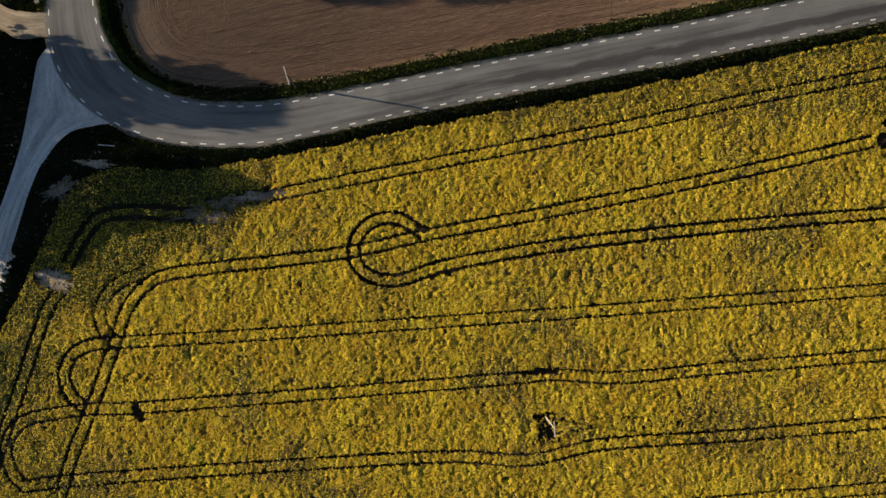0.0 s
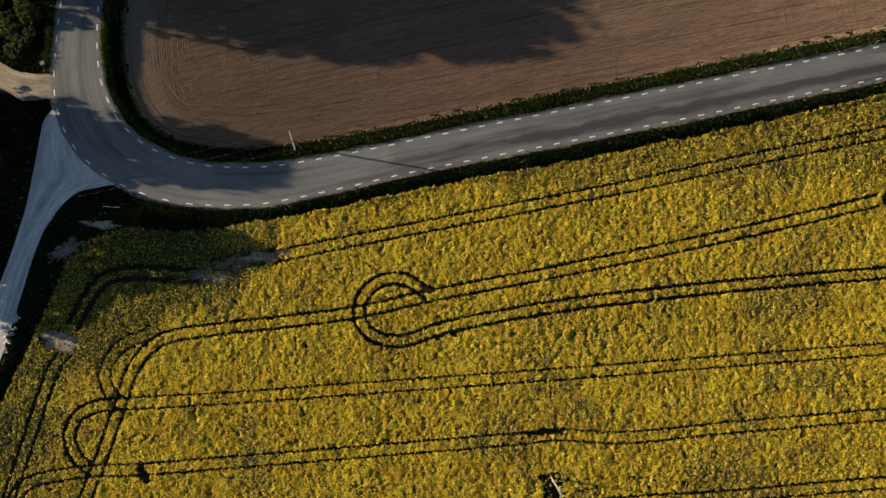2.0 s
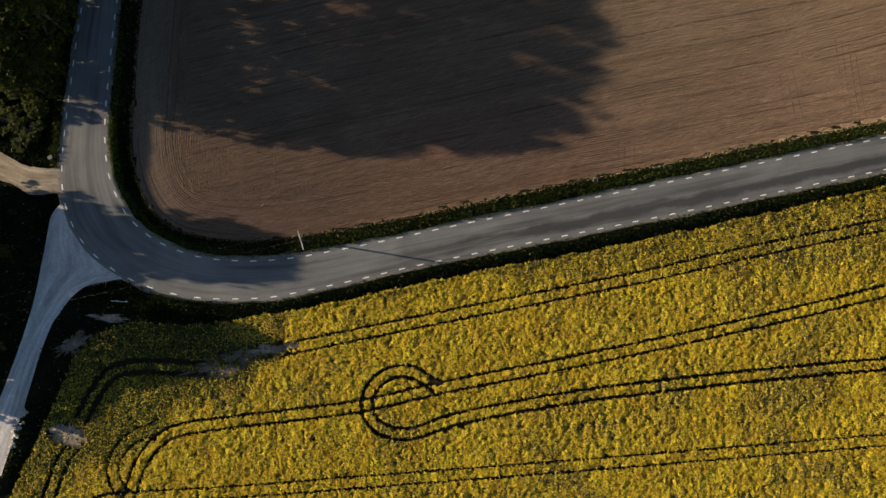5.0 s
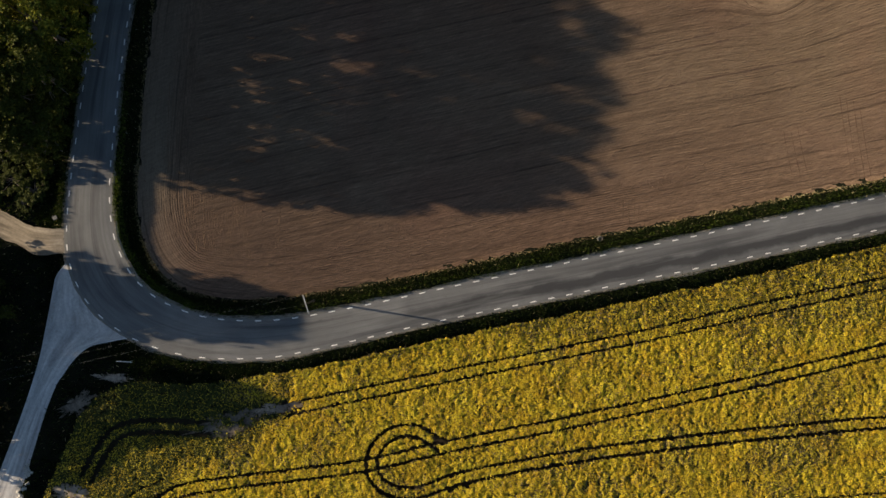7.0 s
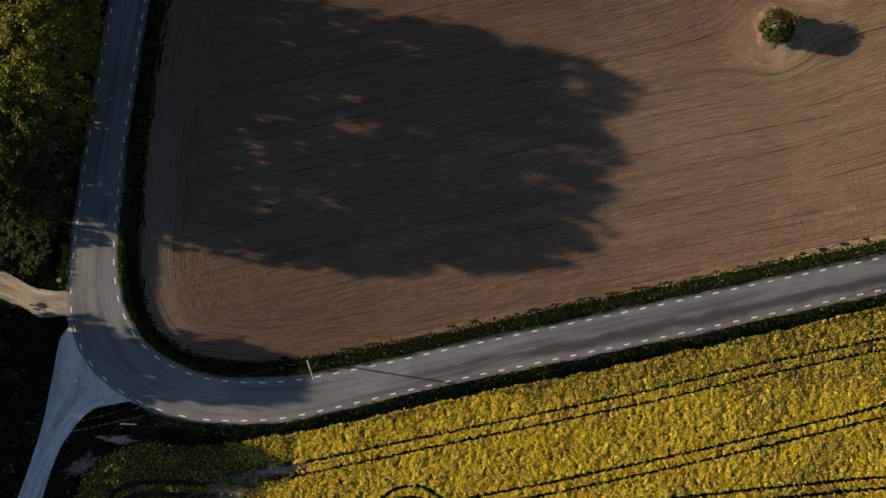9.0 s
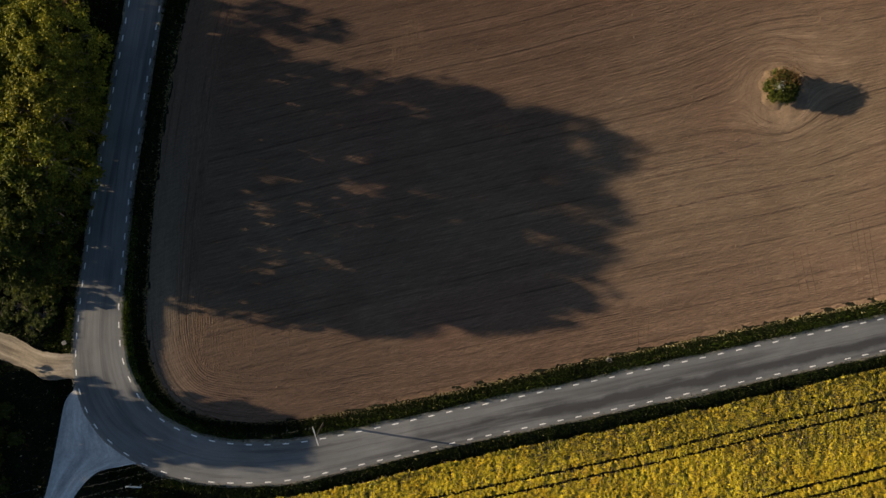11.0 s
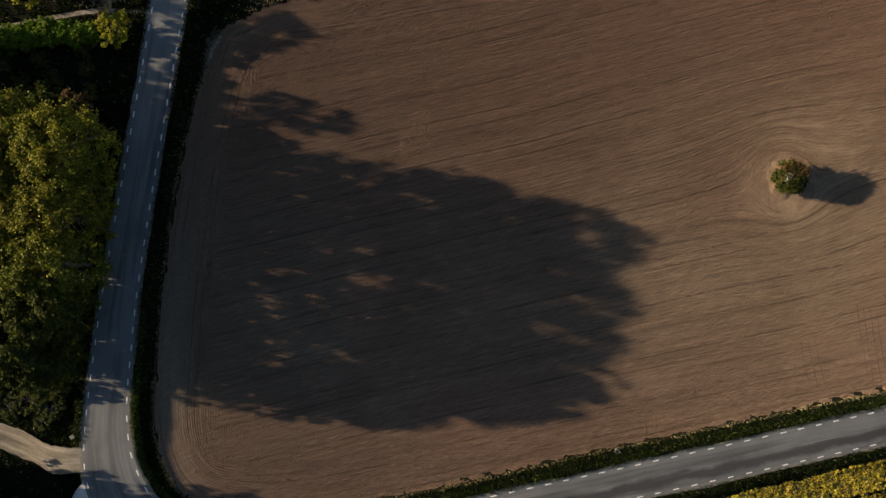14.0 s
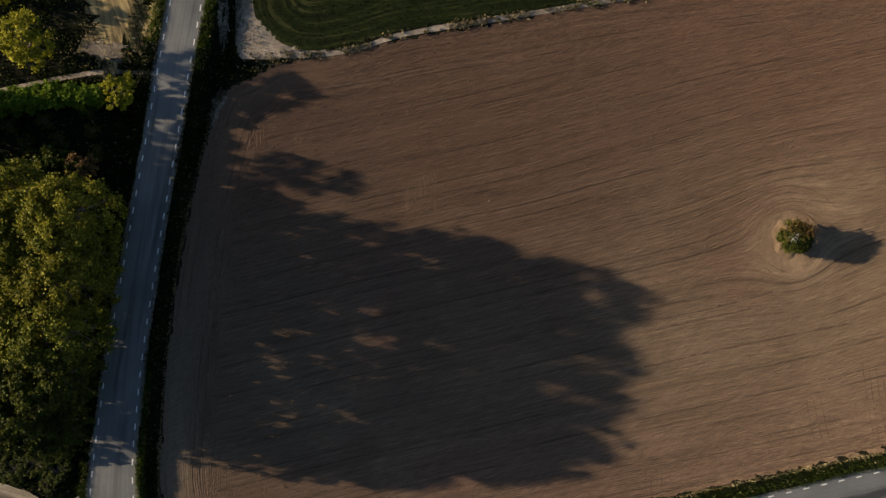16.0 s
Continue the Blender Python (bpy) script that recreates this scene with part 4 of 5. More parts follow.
def scrub(count):
    """Rough low growth west of the road and in the corner by the lane."""
    rng = np.random.default_rng(12)
    x, y = rng.uniform(-84, -22, count), rng.uniform(-12, 128, count)
    a, _ = nearest(ROAD_OUT, x, y)
    b, _ = nearest(ROAD_IN, x, y)
    t, _ = nearest(smooth(FARM_TRACK, 1.0), x, y)
    f, _ = nearest(smooth(PATH_NORTH, 1.0), x, y)
    keep = ((a < b) | (y > 90)) & ((x < -32) | (y > 104)) & ~inside(PLOUGH_EDGE, x, y) & ~inside(GREEN_EDGE, x, y) & ~(inside(DIRT_CORNER, x, y) & (rng.random(count) > 0.3)) & ~inside(ROAD_POLY, x, y) & ~inside(LANE_POLY, x, y) & (t > 2.1) & (f > 0.55)
    keep &= ~(inside(CROP_EDGE, x, y) & (rng.random(count) > 0.25))
    for bx, by, rx, ry, turn, _m in BARE:
        keep &= ((x - bx) / rx) ** 2 + ((y - by) / ry) ** 2 > rng.uniform(0.3, 1.3, count)
    x, y = x[keep], y[keep]
    strip = smooth(DIRT_STRIP[3:], 0.1)
    strip = strip[rng.integers(0, len(strip), 9000)] + rng.normal(0, 0.42, (9000, 2))
    strip = strip[(strip[:, 0] < 60) & (Field(73, 1.2, 2)(strip[:, 0], strip[:, 1]) > 0.42)]
    x, y = np.concatenate([x, strip[:, 0]]), np.concatenate([y, strip[:, 1]])
    dry_spot = np.maximum(np.exp(-(((x + 53) / 6) ** 2 + ((y - 116) / 8) ** 2)), 0.75 * ease(x, -33.5, -31) * (y > 100))
    clump = Field(71, 2.0, 3)(x, y)
    keep = rng.random(len(x)) < 0.2 + 1.1 * clump
    x, y, dry_spot, clump = x[keep], y[keep], dry_spot[keep], clump[keep]
    tall = rng.uniform(0.12, 0.5, len(x)) * (0.4 + 1.2 * clump)
    p = blades(x, y, tall, rng.uniform(0.05, 0.14, len(x)), rng)
    return p, np.where(rng.random(len(x)) < 0.035 + 0.8 * dry_spot, 1, 0)


tris, index = scrub(260000)
tagged(new("rough_grass", soup("rough_grass", tris, [SHADE_TONED_GRASS, STRAW], index)), "rough grass and low weeds under the trees", "grass", kind="stuff")


def cereal(count):
    rng = np.random.default_rng(14)
    x, y = rng.uniform(-34, 40, count), rng.uniform(110, 130, count)
    keep = inside(GREEN_EDGE, x, y)
    x, y = x[keep], y[keep]
    p = blades(x, y, rng.uniform(0.08, 0.2, len(x)), rng.uniform(0.04, 0.08, len(x)), rng)
    return p, np.zeros(len(x), int)


tris, index = cereal(45000)
tagged(new("cereal_crop", soup("cereal_crop", tris, [SHORT], index)), "short young green cereal blades", "crop", kind="stuff")


# ---- trees and bushes ----
def limb(bm, a, b, ra, rb, sides=6):
    a, b = Vector(a), Vector(b)
    q = (b - a).to_track_quat("Z", "Y").to_matrix()
    ring = []
    for end, r in ((a, ra), (b, rb)):
        ring.append([bm.verts.new(end + q @ Vector((r * math.cos(2 * math.pi * k / sides), r * math.sin(2 * math.pi * k / sides), 0))) for k in range(sides)])
    for k in range(sides):
        bm.faces.new((ring[0][k], ring[0][(k + 1) % sides], ring[1][(k + 1) % sides], ring[1][k]))
    bm.faces.new(ring[1])


def crown(seed, tall, wide, low, clumps, leaves, size):
    """Leaves gathered in clumps through an uneven crown, more of them at its skin."""
    rng = np.random.default_rng(seed)
    mid, half = (tall + low) / 2, (tall - low) / 2
    out = []
    lobes = rng.normal(size=(7, 3))
    lobes /= np.linalg.norm(lobes, axis=1)[:, None]
    push = rng.uniform(-0.22, 0.22, 7)
    heart = []
    for _ in range(clumps):
        t, a = rng.uniform(0.45 if rng.random() < 0.35 else -1, 0.97), rng.uniform(0, 2 * math.pi)
        d = np.array([math.cos(a), math.sin(a), t])
        rim = (1 - abs(t) ** 4.5) ** 0.5 * (1 + (push * np.maximum(0, lobes @ (d / np.linalg.norm(d))) ** 2).sum())
        r = wide * rim * rng.uniform(0.15, 0.95) ** 0.5
        c = np.array([d[0] * r, d[1] * r, mid + t * half * 0.95])
        d = np.array([d[0] * r / wide, d[1] * r / wide, max(t, 0) ** 2])
        heart.append(c)
        k = int(leaves * rng.uniform(0.5, 1.5))
        spread = rng.uniform(0.2, 0.42) * wide / 4.5
        pts = rng.normal(size=(k, 3)) * np.array([spread, spread, spread * 0.6]) + c
        nrm = rng.normal(size=(k, 3)) + np.array([0, 0, 0.7]) + d * 0.6
        nrm /= np.linalg.norm(nrm, axis=1)[:, None]
        u = np.cross(nrm, rng.normal(size=(k, 3)))
        u /= np.linalg.norm(u, axis=1)[:, None] + 1e-9
        v = np.cross(nrm, u)
        s = rng.uniform(0.6, 1.3, k)[:, None] * size
        out.append(np.stack([pts - u * s * 0.8, pts + v * s * 0.62 + nrm * s * 0.12, pts + u * s * 0.8], 1))
        out.append(np.stack([pts - u * s * 0.8, pts + u * s * 0.8, pts - v * s * 0.62 + nrm * s * 0.12], 1))
    p = np.concatenate(out)
    p[..., 2] = np.maximum(p[..., 2], 0.05)
    return p, heart


def tree(seed, tall, wide, low, clumps, leaves, size, foliage, name="tree"):
    rng = np.random.default_rng(seed + 500)
    top = new(name)
    p, heart = crown(seed, tall, wide, low, clumps, leaves, size)
    bm = bmesh.new()
    r = 0.018 * tall + 0.05
    knots = [(0, 0, -0.2), (0.1, 0.05, tall * 0.22), (rng.normal(0, 0.2), rng.normal(0, 0.2), tall * 0.5), (rng.normal(0, 0.4), rng.normal(0, 0.4), tall * 0.85)]
    for i, (a, b) in enumerate(zip(knots, knots[1:])):
        limb(bm, a, b, r * (1 - 0.27 * i), r * (1 - 0.27 * (i + 1)), 8)
    for c in heart[:: max(1, len(heart) // 26)]:
        s = rng.uniform(0.3, 0.75)
        foot = Vector((0, 0, tall * (0.25 + 0.45 * s)))
        limb(bm, foot, foot.lerp(Vector(c), 0.92), r * 0.32, 0.03, 5)
    part("trunk", bm, BARK, top)
    ob = new("crown", soup("crown", p, [foliage]))
    ob.parent = top
    return top


def stand(top, x, y, turn, label, category="tree", group=""):
    top.matrix_basis = pose(x, y, float(height([x], [y])[0]), 0, 0, turn) @ Matrix.Diagonal((*top.scale, 1))
    return tagged(top, label, category, group)


def plant(model, places, label, category="tree", group="", squat=1.0):
    """The model at the first place, copies at the rest: x, y, size."""
    rng = random.Random(len(places) * 7 + len(label))
    for i, (x, y, s) in enumerate(places):
        m = pose(x, y, float(height([x], [y])[0]), 0, 0, rng.uniform(0, 360))
        ob = model if i == 0 else copy_thing(model, m)
        ob.matrix_basis = m @ Matrix.Diagonal((s * rng.uniform(0.94, 1.06), s * rng.uniform(0.94, 1.06), s * squat, 1))
        tagged(ob, label, category, group)


# the wood along the road: heights follow from how far its shadow falls over the field
tall_a = tree(1, 20.0, 5.9, 1.2, 190, 56, 0.25, FOLIAGE)
tall_b = tree(2, 20.0, 5.7, 1.2, 190, 56, 0.25, YELLOW_FOLIAGE)
tall_c = tree(3, 18.0, 5.2, 1.0, 165, 56, 0.25, FOLIAGE)
tall_d = tree(4, 18.0, 4.8, 1.0, 170, 62, 0.24, DARK_FOLIAGE)
plant(tall_a, [(-56.2, 79.0, 0.97), (-65.5, 70.5, 0.93), (-68.0, 80.5, 0.95), (-63.0, 86.5, 0.96)],
      "tall deciduous tree in olive-green spring leaf", group="roadside wood")
plant(tall_b, [(-56.4, 74.2, 0.99), (-56.3, 84.4, 1.02), (-65.0, 65.5, 0.92), (-63.2, 75.5, 0.95), (-69.0, 87.0, 0.98)], "tall deciduous tree with yellow-green sunlit leaves", group="roadside wood")
plant(tall_c, [(-57.2, 67.2, 1.08), (-61.5, 81.0, 1.0)], "broad deciduous tree in dull green leaf", group="roadside wood")
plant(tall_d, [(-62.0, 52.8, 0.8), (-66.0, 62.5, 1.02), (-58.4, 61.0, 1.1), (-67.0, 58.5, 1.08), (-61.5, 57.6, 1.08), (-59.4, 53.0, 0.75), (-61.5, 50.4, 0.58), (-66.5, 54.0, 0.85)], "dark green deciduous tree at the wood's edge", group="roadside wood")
slim = tree(16, 20.3, 3.0, 7.0, 95, 52, 0.24, DARK_FOLIAGE)
plant(slim, [(-75.0, 92.4, 0.97)], "slender tall dark tree behind the wood")
russet = tree(5, 7.4, 2.2, 1.5, 60, 36, 0.24, RED_FOLIAGE)
plant(russet, [(-58.0, 91.9, 1.0)], "slender tree with russet young leaves")
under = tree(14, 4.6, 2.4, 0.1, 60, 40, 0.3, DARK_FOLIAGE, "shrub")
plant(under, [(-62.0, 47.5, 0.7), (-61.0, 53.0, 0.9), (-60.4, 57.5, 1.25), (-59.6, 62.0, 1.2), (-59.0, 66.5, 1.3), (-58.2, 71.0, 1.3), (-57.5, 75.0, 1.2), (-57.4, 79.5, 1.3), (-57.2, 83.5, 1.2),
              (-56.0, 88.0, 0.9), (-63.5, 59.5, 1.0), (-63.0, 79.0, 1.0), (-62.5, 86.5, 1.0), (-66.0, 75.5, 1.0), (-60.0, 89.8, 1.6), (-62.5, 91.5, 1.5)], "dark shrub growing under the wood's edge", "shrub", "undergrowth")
# trees west of the lane, beyond the bend
mid_a = tree(6, 12.0, 3.7, 0.6, 130, 55, 0.26, DARK_FOLIAGE)
plant(mid_a, [(-77.5, 34.0, 1.03), (-77.2, 32.2, 1.16), (-77.5, 30.6, 1.08), (-82.0, 34.4, 1.15), (-82.5, 32.6, 1.28), (-82.0, 31.4, 1.1), (-74.5, 33.2, 0.8), (-77.5, 18.2, 1.06), (-77.5, 15.6, 0.95), (-78.0, 12.8, 0.85), (-84.0, 19.0, 1.1)],
      "dark green roadside tree beyond the lane", group="lane trees")
small_a = tree(7, 6.5, 2.8, 0.2, 80, 42, 0.28, DARK_FOLIAGE)
plant(small_a, [(-77.0, 10.0, 1.25), (-77.0, 7.0, 1.05), (-76.5, 4.0, 0.95), (-76.5, 1.0, 0.8), (-72.5, 30.5, 0.65), (-72.5, 27.0, 0.6), (-70.5, 21.5, 0.55), (-72.5, 15.5, 0.7), (-69.0, 29.5, 0.5), (-67.0, 25.0, 0.45), (-71.5, 9.5, 0.6), (-73.0, 23.5, 0.8), (-73.0, 19.0, 0.75), (-73.5, 12.0, 0.7), (-73.0, 5.0, 0.5), (-75.0, 30.0, 0.75), (-75.5, 27.0, 1.15), (-76.0, 24.6, 1.25), (-75.5, 22.6, 1.0), (-75.0, 21.5, 0.65), (-75.0, 17.0, 0.75), (-75.0, 13.5, 0.75), (-74.8, 8.0, 0.75), (-70.0, 26.0, 0.5), (-69.5, 17.5, 0.45), (-71.0, 12.5, 0.5), (-72.0, 2.0, 0.5), (-72.2, 7.0, 0.65), (-72.6, 3.6, 0.6)],
      "dense dark shrub beside the lane", "shrub", "lane trees")
# north of the wood
north = tree(8, 9.7, 4.2, 1.5, 100, 60, 0.22, BRIGHT_FOLIAGE)
plant(north, [(-65.8, 111.0, 1.0), (-71.5, 119.5, 0.45)], "round yellow-green tree beside the rough clearing")
far_tree = tree(9, 14.0, 2.4, 1.0, 120, 55, 0.26, DARK_FOLIAGE)
plant(far_tree, [(-85.0, 101.4, 1.17), (-84.5, 97.4, 0.72), (-84.0, 93.4, 0.75), (-79.5, 98.0, 0.6), (-79.0, 94.5, 0.6), (-84.0, 104.5, 0.65), (-79.5, 101.5, 0.55), (-83.5, 99.8, 0.78), (-83.0, 104.0, 0.8)], "dark tree standing west of the hedge")
bright = tree(10, 4.6, 2.5, 0.4, 70, 60, 0.18, BRIGHT_FOLIAGE)
plant(bright, [(-53.0, 104.2, 1.05)], "small bright yellow-green tree beside the road")
shrub = tree(11, 4.2, 2.2, 0.2, 70, 60, 0.19, HEDGE_FOLIAGE, "shrub")
plant(shrub, [(-56.6, 103.6, 0.9), (-58.6, 103.4, 1.0), (-60.8, 103.6, 1.05), (-63.0, 103.4, 1.1), (-65.2, 103.2, 1.05), (-67.4, 102.9, 1.1), (-69.6, 102.4, 1.1), (-72.0, 102.0, 1.1), (-74.4, 101.7, 1.15), (-77.0, 101.5, 1.1)], "bushy bright green hedge shrub", "shrub", "hedge")
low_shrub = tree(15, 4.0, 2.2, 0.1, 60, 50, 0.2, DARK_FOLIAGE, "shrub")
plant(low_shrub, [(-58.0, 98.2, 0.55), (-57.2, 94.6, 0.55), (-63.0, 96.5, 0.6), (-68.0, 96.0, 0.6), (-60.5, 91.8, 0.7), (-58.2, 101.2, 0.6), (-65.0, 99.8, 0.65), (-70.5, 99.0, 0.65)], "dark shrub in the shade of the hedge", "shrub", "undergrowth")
shrub_b = tree(12, 4.0, 2.1, 0.2, 70, 60, 0.19, DARK_FOLIAGE, "shrub")
plant(shrub_b, [(-63.4, 44.2, 1.0), (-66.5, 46.0, 1.15), (-62.2, 48.0, 0.9), (-70.0, 44.5, 1.1), (-65.2, 42.4, 0.65), (-69.0, 50.8, 1.3), (-73.5, 48.0, 1.2)],
      "low loose dark green shrub at the wood's end", "shrub", "wood's end shrubs", 0.38)
def sprinkle(parent, name, seed, x, y, z, spread, count, size, material, label):
    """More leaves or blossom on one side of a bush."""
    r = np.random.default_rng(seed)
    c = r.normal(size=(count, 1, 3)) * spread + np.array([x, y, z])
    ob = new(name, soup(name, c + r.normal(size=(count, 3, 3)) * size, [material]))
    ob.parent = parent
    tagged(ob, label)


lone = tree(13, 2.8, 2.75, 0.1, 190, 75, 0.17, DARK_FOLIAGE, "bush")
plant(lone, [(55.6, 81.3, 1.0)], "round green bush alone in the ploughed field", "bush")
lone.matrix_basis = pose(55.6, 81.3, 0.1)
sprinkle(lone, "russet_growth", 4, 0.4, 1.1, 2.45, np.array([1.1, 0.75, 0.22]), 3000, 0.1, RED_FOLIAGE, "russet young shoots")
sprinkle(lone, "blossom", 5, -1.1, 0.0, 2.8, np.array([0.5, 0.4, 0.12]), 90, 0.07, BLOSSOM, "white blossom")


mound_v, mound_f = [], []
for r in range(9):
    for a in range(40):
        q = 3.5 * r / 8
        w = 1 + 0.1 * math.sin(3 * a * math.pi / 20 + 1) + 0.06 * math.sin(7 * a * math.pi / 20)
        mound_v.append((55.4 + q * w * math.cos(a * math.pi / 20), 81.2 + q * w * math.sin(a * math.pi / 20), -0.05 + 0.45 * (1 - (r / 8) ** 2) ** 1.3 + 0.06 * noise.noise((q * 2, a * 0.7, 0))))
for r in range(8):
    for a in range(40):
        b = (a + 1) % 40
        mound_f.append((r * 40 + a, (r + 1) * 40 + a, (r + 1) * 40 + b, r * 40 + b))
mound = new("earth_mound", mesh_of("earth_mound", mound_v, mound_f, [MOUND]))
for poly in mound.data.polygons:
    poly.use_smooth = True
tagged(mound, "low pale earth mound left round the bush", "mound", kind="structure")


def clods(count):
    """Loose lumps of soil, four faces each."""
    rng = np.random.default_rng(33)
    x, y = rng.uniform(-48, 84, count), rng.uniform(26, 124, count)
    keep = inside(PLOUGH_EDGE, x, y) & (rng.random(count) < 0.2 + 1.1 * Field(81, 5.0, 3)(x, y) ** 1.5)
    x, y = x[keep], y[keep]
    n = len(x)
    s = rng.lognormal(-3.1, 0.4, n)
    a = rng.uniform(0, 6.28, n)
    z = np.full(n, 0.01)
    p = [np.stack([x + s * np.cos(a + k * 2.09) * rng.uniform(0.7, 1.3, n), y + s * np.sin(a + k * 2.09) * rng.uniform(0.7, 1.3, n), z], 1) for k in range(3)]
    t = np.stack([x + rng.normal(0, 0.3, n) * s, y + rng.normal(0, 0.3, n) * s, z + s * rng.uniform(0.7, 1.3, n)], 1)
    return np.concatenate([np.stack([p[k], p[(k + 1) % 3], t], 1) for k in range(3)])


def tine_marks(sets):
    """Ridges that the harrow's tines drew: start, heading, metres, turn per metre, how many, metres apart."""
    rng = np.random.default_rng(91)
    verts, faces = [], []
    for x, y, head, long, turn, count, apart in sets:
        for k in range(count):
            h = radians(head + rng.normal(0, 0.8))
            px, py = x - math.sin(radians(head)) * apart * k, y + math.cos(radians(head)) * apart * k
            px, py = px + rng.normal(0, 0.06), py + rng.normal(0, 0.5)
            n = int(long * rng.uniform(0.75, 1.05) / 0.3)
            for i in range(n):
                w, t = rng.uniform(0.05, 0.09), 0.026 * min(1, i / 4, (n - 1 - i) / 4) * rng.uniform(0.5, 1.2)
                nx, ny = -math.sin(h), math.cos(h)
                b = len(verts)
                verts += [(px + nx * w, py + ny * w, 0.0), (px, py, 0.012 + t), (px - nx * w, py - ny * w, 0.0)]
                if i:
                    faces += [(b - 3, b, b + 1, b - 2), (b - 2, b + 1, b + 2, b - 1)]
                px, py, h = px + 0.3 * math.cos(h), py + 0.3 * math.sin(h), h + radians(turn * 0.3)
    return mesh_of("tine_marks", verts, faces, [SOIL_RIDGE])


MARKS = [(-40.0, 44.5, -90, 11.5, 0.8, 24, 0.42), (-36.0, 40.0, -52, 9.0, -5.5, 5, 0.45), (-33.0, 43.0, -60, 9.0, -4.0, 3, 0.5), (-24.7, 42.5, -92, 8.0, 0.0, 1, 1.0), (-9.0, 91.6, -74, 8.6, -3.4, 12, 0.48), (-26.4, 99.6, -88, 4.8, 0.0, 3, 0.55),
         (-23.9, 99.6, -103, 5.0, 0.0, 2, 0.6), (-33.2, 99.2, -95, 3.8, 2.0, 5, 0.55), (67.6, 60.0, -84, 15.0, 0.3, 4, 1.1), (31.2, 43.8, -90, 5.2, 0.0, 4, 0.9), 
         (-43.0, 96.0, -100, 26.0, 0.4, 2, 0.9), (-42.5, 62.0, -94, 18.0, 0.3, 3, 0.8), (58.0, 55.0, -80, 10.0, 0.5, 3, 1.2)]
# rings where the harrow swung round the bush
for r, a, sweep in ((4.6, 200, 150), (5.3, 190, 140), (6.0, 182, 150), (6.9, 172, 128), (7.5, 166, 110), (8.7, 150, 118), (9.3, 146, 120), (5.6, 262, 60), (6.4, 258, 52)):
    MARKS.append((56.3 + 1.15 * r * math.cos(radians(a)), 80.4 + r * math.sin(radians(a)), a - 90, r * radians(sweep), -54.0 / r, 1, 1.0))
tagged(new("tine_marks", tine_marks(MARKS)), "curved ridges drawn by the harrow in the soil", "soil marks", kind="stuff")
tagged(new("soil_clods", soup("soil_clods", clods(110000), [CLOD])), "loose brown lumps of harrowed soil", "soil clods", kind="stuff")


RUTS = [
    [(-27.6, 103.3), (-9.9, 107.1), (2.1, 109.7)],
    [(-27.6, 104.4), (-9.9, 107.8), (-0.6, 110.1)],
    [(8.6, 96.0), (17.9, 98.5), (30.1, 102.3), (44.3, 105.7)],
    [(16.0, 100.7), (29.2, 103.7), (44.3, 107.6)],
    [(-10.8, 94.7), (-0.6, 97.0), (11.4, 100.3), (18.8, 102.5)],
    [(17.9, 95.8), (30.1, 98.9)],
    [(14.2, 89.7), (27.3, 91.6), (36.7, 93.5)],
    [(16.0, 88.3), (28.2, 90.2)],
    [(-0.6, 84.6), (13.2, 87.9), (22.6, 90.2)],
    [(31.9, 67.5), (46.1, 70.7), (52.7, 72.5)],
    [(31.9, 66.1), (48.9, 69.7)],
    [(31.0, 60.0), (46.1, 63.2), (65.1, 66.9)],
]


def wheel_ruts(lines):
    """Pressed wheel marks in the soil with a low bank thrown up beside them, broken here and there."""
    rng = np.random.default_rng(17)
    verts, faces = [], []
    for k, pts in enumerate(lines):
        line = smooth(pts, 0.25)
        nrm, gap = sideways(line), Field(200 + k, 2.2, 3)(line[:, 0], line[:, 1])
        line = line + nrm * 0.12 * rng.normal(size=len(line))[:, None].cumsum(0).clip(-3, 3) * 0.3
        for i, (p, m) in enumerate(zip(line, nrm)):
            w = 0.1 * float(ease(gap[i], 0.3, 0.6)) * rng.uniform(0.6, 1.2) + 0.01
            b = len(verts)
            verts += [(*(p + m * w * 1.8), 0.03), (*(p + m * w), 0.03 + 0.28 * w), (*(p + m * 0.5 * w), 0.034), (*(p - m * w), 0.034)]
            if i:
                faces += [(b - 4 + j, b + j, b + j + 1, b - 3 + j) for j in range(3)]
    return mesh_of("wheel_ruts", verts, faces, [RUT])


tagged(new("wheel_ruts", wheel_ruts(RUTS)), "dark pressed wheel ruts along the harrowed rows", "wheel ruts", kind="stuff")


# ---- power line ----
def rod(bm, a, b, ra, rb, sides=10):
    limb(bm, a, b, ra, rb, sides)


def power_pole(name, x, y, tall, arm_turn, arm_long, wood, label):
    top = new(name)
    top.matrix_basis = pose(x, y, float(height([x], [y])[0]), 0, 0, arm_turn)
    bm = bmesh.new()
    rod(bm, (0, 0, -0.3), (0, 0, tall + 0.25), 0.16, 0.1, 12)
    part("pole", bm, wood, top)
    arm = part("crossarm", slab(arm_long, 0.14, 0.12), STEEL, top, "pale galvanised crossarm")
    arm.location = (0, -0.14, tall)
    for k in (-1, 0, 1):
        bm = bmesh.new()
        u = k * (arm_long / 2 - 0.12)
        for i, r in enumerate((0.05, 0.09, 0.06, 0.09, 0.05)):
            rod(bm, (u, 0, 0.06 + i * 0.05), (u, 0, 0.11 + i * 0.05), r, r * 0.8, 8)
        part("insulator", bm, GLAZE, arm)
    return tagged(top, label, "power pole")


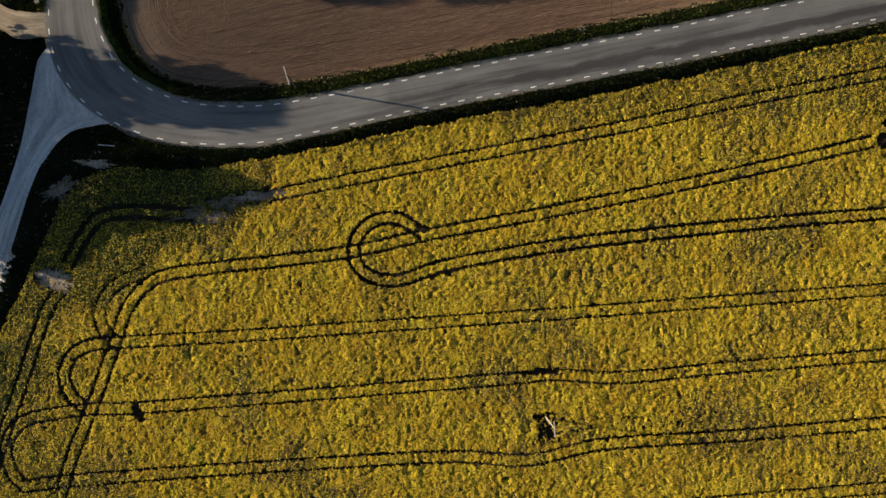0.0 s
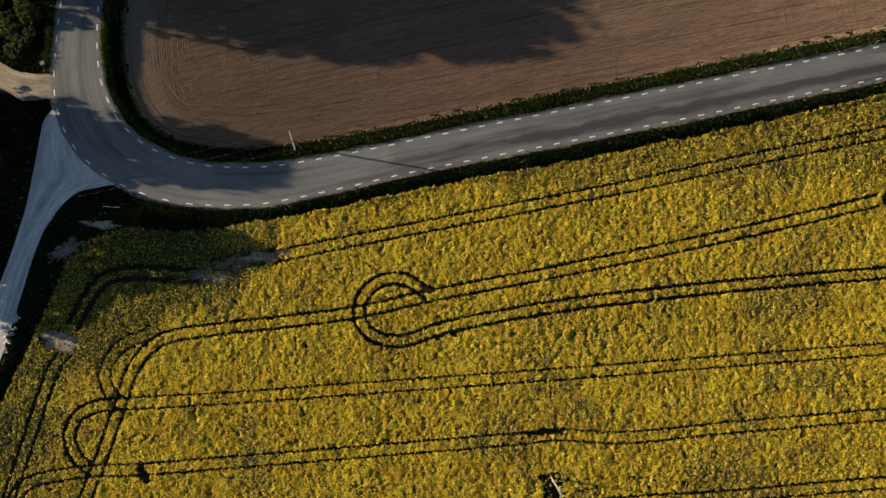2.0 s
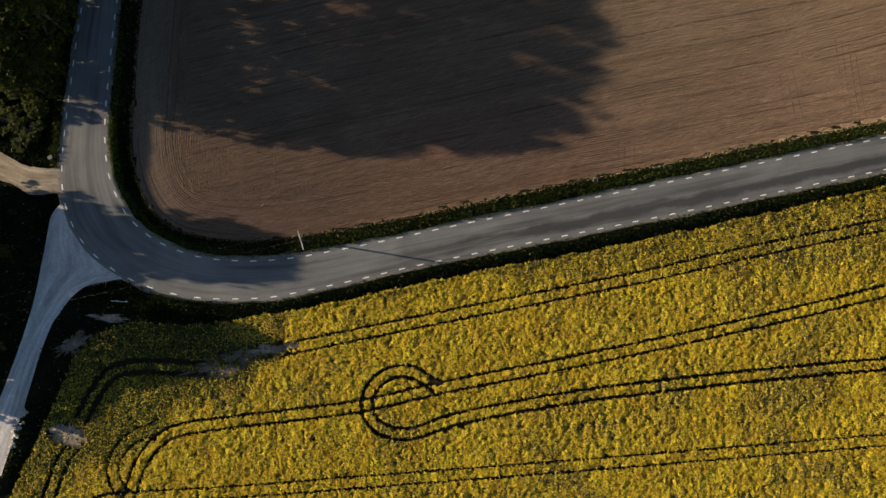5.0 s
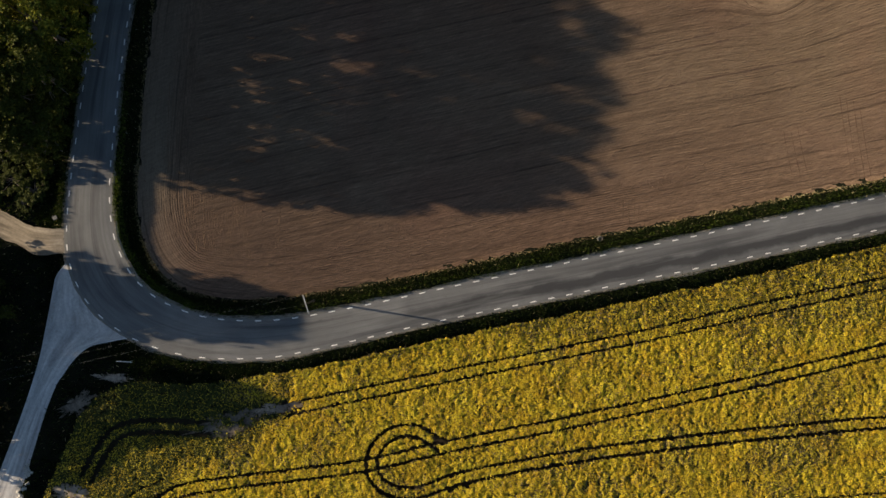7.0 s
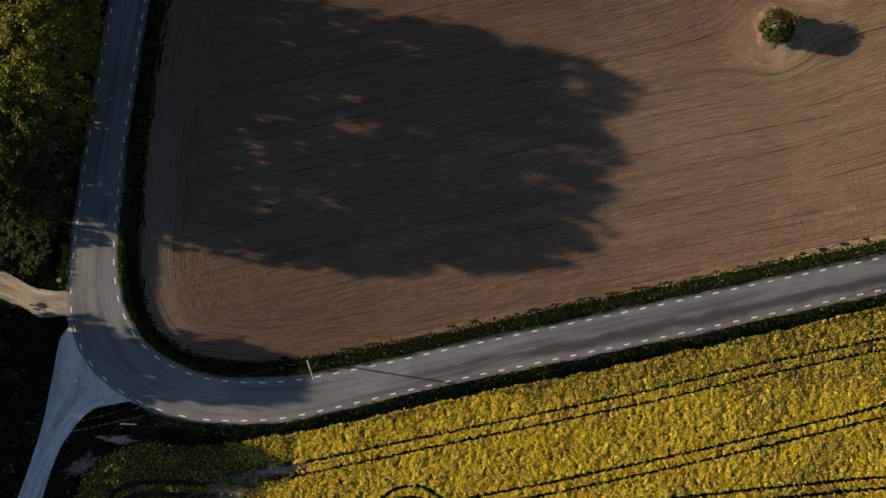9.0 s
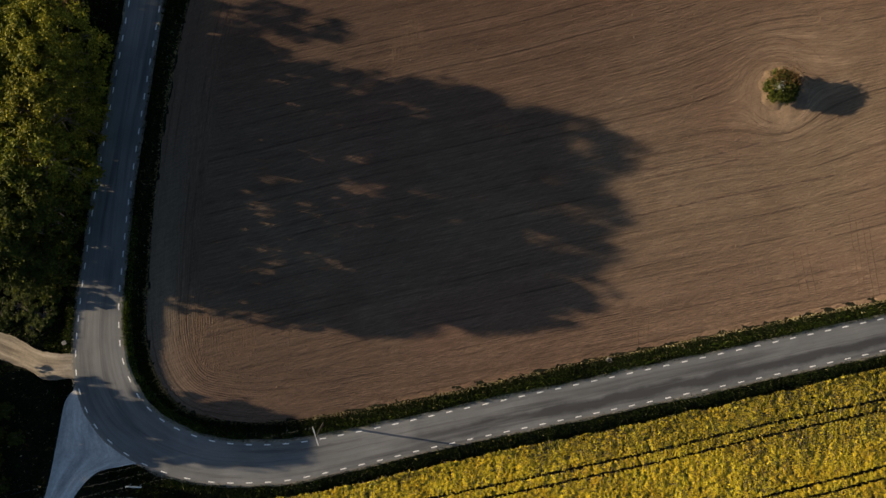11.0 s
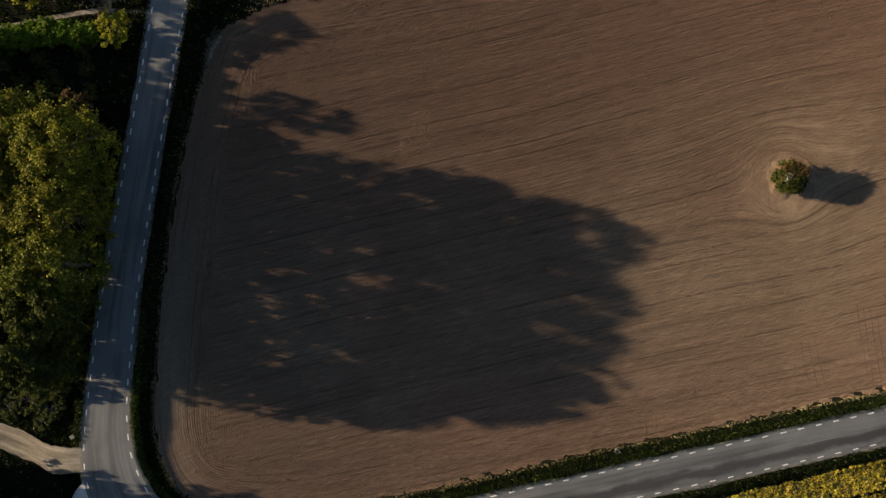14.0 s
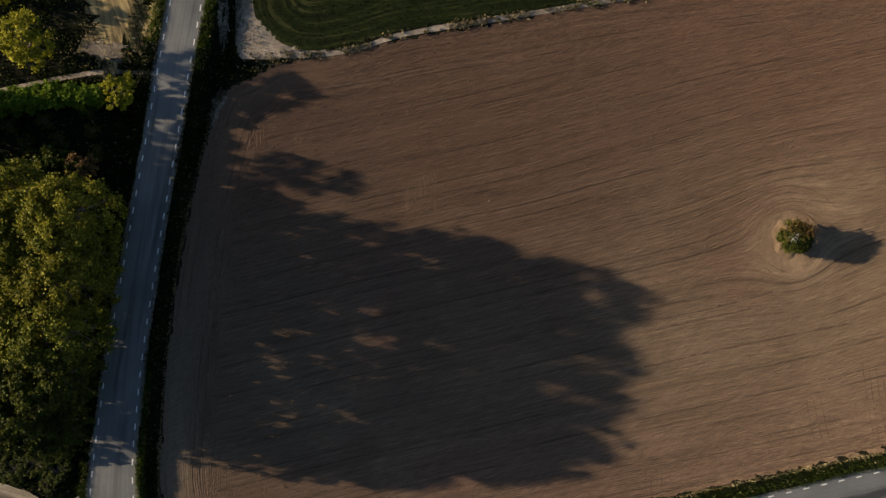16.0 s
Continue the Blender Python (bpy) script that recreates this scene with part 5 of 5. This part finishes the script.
ARM = 8.1
power_pole("power_pole", -19.25, 26.7, ARM, -72.5, 3.0, DARK_WOOD, "dark tarred wooden power pole with a pale crossarm")
power_pole("power_pole", 21.2, -26.7, ARM + 0.6, -85.0, 2.4, WOOD, "weathered wooden power pole in an unsown patch of crop")


def wire(a, b, sag):
    cu = bpy.data.curves.new("power_line_wire", "CURVE")
    cu.dimensions, cu.bevel_depth, cu.bevel_resolution = "3D", WIRE_RADIUS, 1
    sp = cu.splines.new("POLY")
    sp.points.add(24)
    for i, q in enumerate(sp.points):
        t = i / 24
        c = Vector(a).lerp(Vector(b), t)
        q.co = (c.x, c.y, c.z - 4 * sag * t * (1 - t), 1)
    cu.materials.append(WIRE)
    tagged(new("power_line_wire", cu), "thin grey overhead wire strung from the pole", "wire", "overhead wires")


WIRE_RADIUS = 0.0055
for k in (-1, 0, 1):
    c, s = math.cos(radians(-72.5)), math.sin(radians(-72.5))
    u = k * 1.38
    z = float(height([-19.25], [26.7])[0]) + ARM + 0.32
    a = (-19.25 + c * u, 26.7 + s * u, z)
    wire(a, (a[0] - 80.0, a[1] - 17.5, z), 1.2)


# ---- small things ----
ring = new("drain_ring")
ring.matrix_basis = pose(27.2, 36.6, float(height([27.2], [36.6])[0]))
bm = bmesh.new()
for r0, r1, z0, z1 in ((0.42, 0.42, 0.0, 0.3), (0.42, 0.34, 0.3, 0.3), (0.34, 0.34, 0.3, 0.05), (0.34, 0.01, 0.05, 0.05)):
    a = [bm.verts.new((r0 * math.cos(k * math.pi / 12), r0 * math.sin(k * math.pi / 12), z0)) for k in range(24)]
    b = [bm.verts.new((r1 * math.cos(k * math.pi / 12), r1 * math.sin(k * math.pi / 12), z1)) for k in range(24)]
    for k in range(24):
        bm.faces.new((a[k], a[(k + 1) % 24], b[(k + 1) % 24], b[k]))
part("ring", bm, CONCRETE, ring)
tagged(ring, "pale concrete drain ring in the verge grass", "drain")


def specks(count):
    """Small white umbels and pale leaves in the rough verges."""
    rng = np.random.default_rng(55)
    k = rng.integers(0, 170, count)
    side = rng.choice([-1.0, 1.0], count, p=[0.5, 0.5])
    p = ROAD_MID[k] + sideways(ROAD_MID)[k] * (side * rng.uniform(4.2, 7.5, count))[:, None]
    keep = (p[:, 1] > 48) & (Field(57, 6.0, 2)(p[:, 0], p[:, 1]) > 0.5) & ~inside(PLOUGH_EDGE, p[:, 0], p[:, 1])
    p = p[keep]
    c = np.concatenate([p, (height(p[:, 0], p[:, 1]) + 0.35)[:, None]], 1)[:, None, :]
    return c + rng.normal(size=(len(p), 3, 3)) * 0.045


tagged(new("verge_flowers", soup("verge_flowers", specks(2600), [BLOSSOM])), "scattered small white wild flowers in the verge", "wild flowers", kind="stuff")

def board(x, y, turn):
    """A road sign board on two posts; from above little more than its upper edge shows."""
    top = new("road_sign")
    top.matrix_basis = pose(x, y, float(height([x], [y])[0]), 0, 0, turn)
    for k in (-0.8, 0.8):
        bm = bmesh.new()
        rod(bm, (k, 0.05, -0.2), (k, 0.05, 1.7), 0.035, 0.035, 8)
        part("post", bm, STEEL, top)
    panel = part("panel", slab(2.5, 0.05, 0.5), SIGN_WHITE, top, "white enamelled sign panel")
    panel.location = (0, 0, 1.4)
    return tagged(top, "long low white road sign board on two posts", "road sign")


board(-49.0, 17.1, -3.5)


def stone(seed, name="stone"):
    rng = random.Random(seed)
    bm = bmesh.new()
    bmesh.ops.create_icosphere(bm, subdivisions=2, radius=0.5)
    for v in bm.verts:
        v.co *= 0.75 + 0.5 * noise.noise(v.co * 1.7 + Vector((seed * 3.1, 0, 0)))
        v.co.z *= 0.7
    me = bpy.data.meshes.new(name)
    bm.to_mesh(me)
    bm.free()
    me.materials.append(STONE)
    return me


STONES = [stone(k) for k in range(5)]
rng = random.Random(21)
for k in range(46):
    t = rng.random()
    x, y = -64.2 - 1.9 * t + rng.gauss(0, 0.28), 0.9 - 7.4 * t + rng.gauss(0, 0.3)
    s = rng.uniform(0.25, 0.75)
    ob = new("stone", STONES[k % 5])
    ob.matrix_basis = pose(x, y, float(height([x], [y])[0]) + 0.12 * s, rng.uniform(-15, 15), rng.uniform(-15, 15), rng.uniform(0, 360)) @ Matrix.Diagonal((s * rng.uniform(0.8, 1.4), s, s, 1))
    tagged(ob, "pale rounded field stone in a roadside heap", "stone", "stone heap")

cabinet = new("utility_cabinet")
cabinet.matrix_basis = pose(-60.0, 39.9, float(height([-60.0], [39.9])[0]), 0, 0, 28)
bm = slab(0.6, 0.5, 0.7)
bmesh.ops.bevel(bm, geom=bm.edges, offset=0.03, segments=2, affect="EDGES")
part("body", bm, CONCRETE, cabinet).location = (0, 0, 0.35)
part("lid", slab(0.68, 0.58, 0.06), CONCRETE, cabinet).location = (0, 0, 0.73)
tagged(cabinet, "small grey concrete cabinet at the track's mouth", "cabinet")
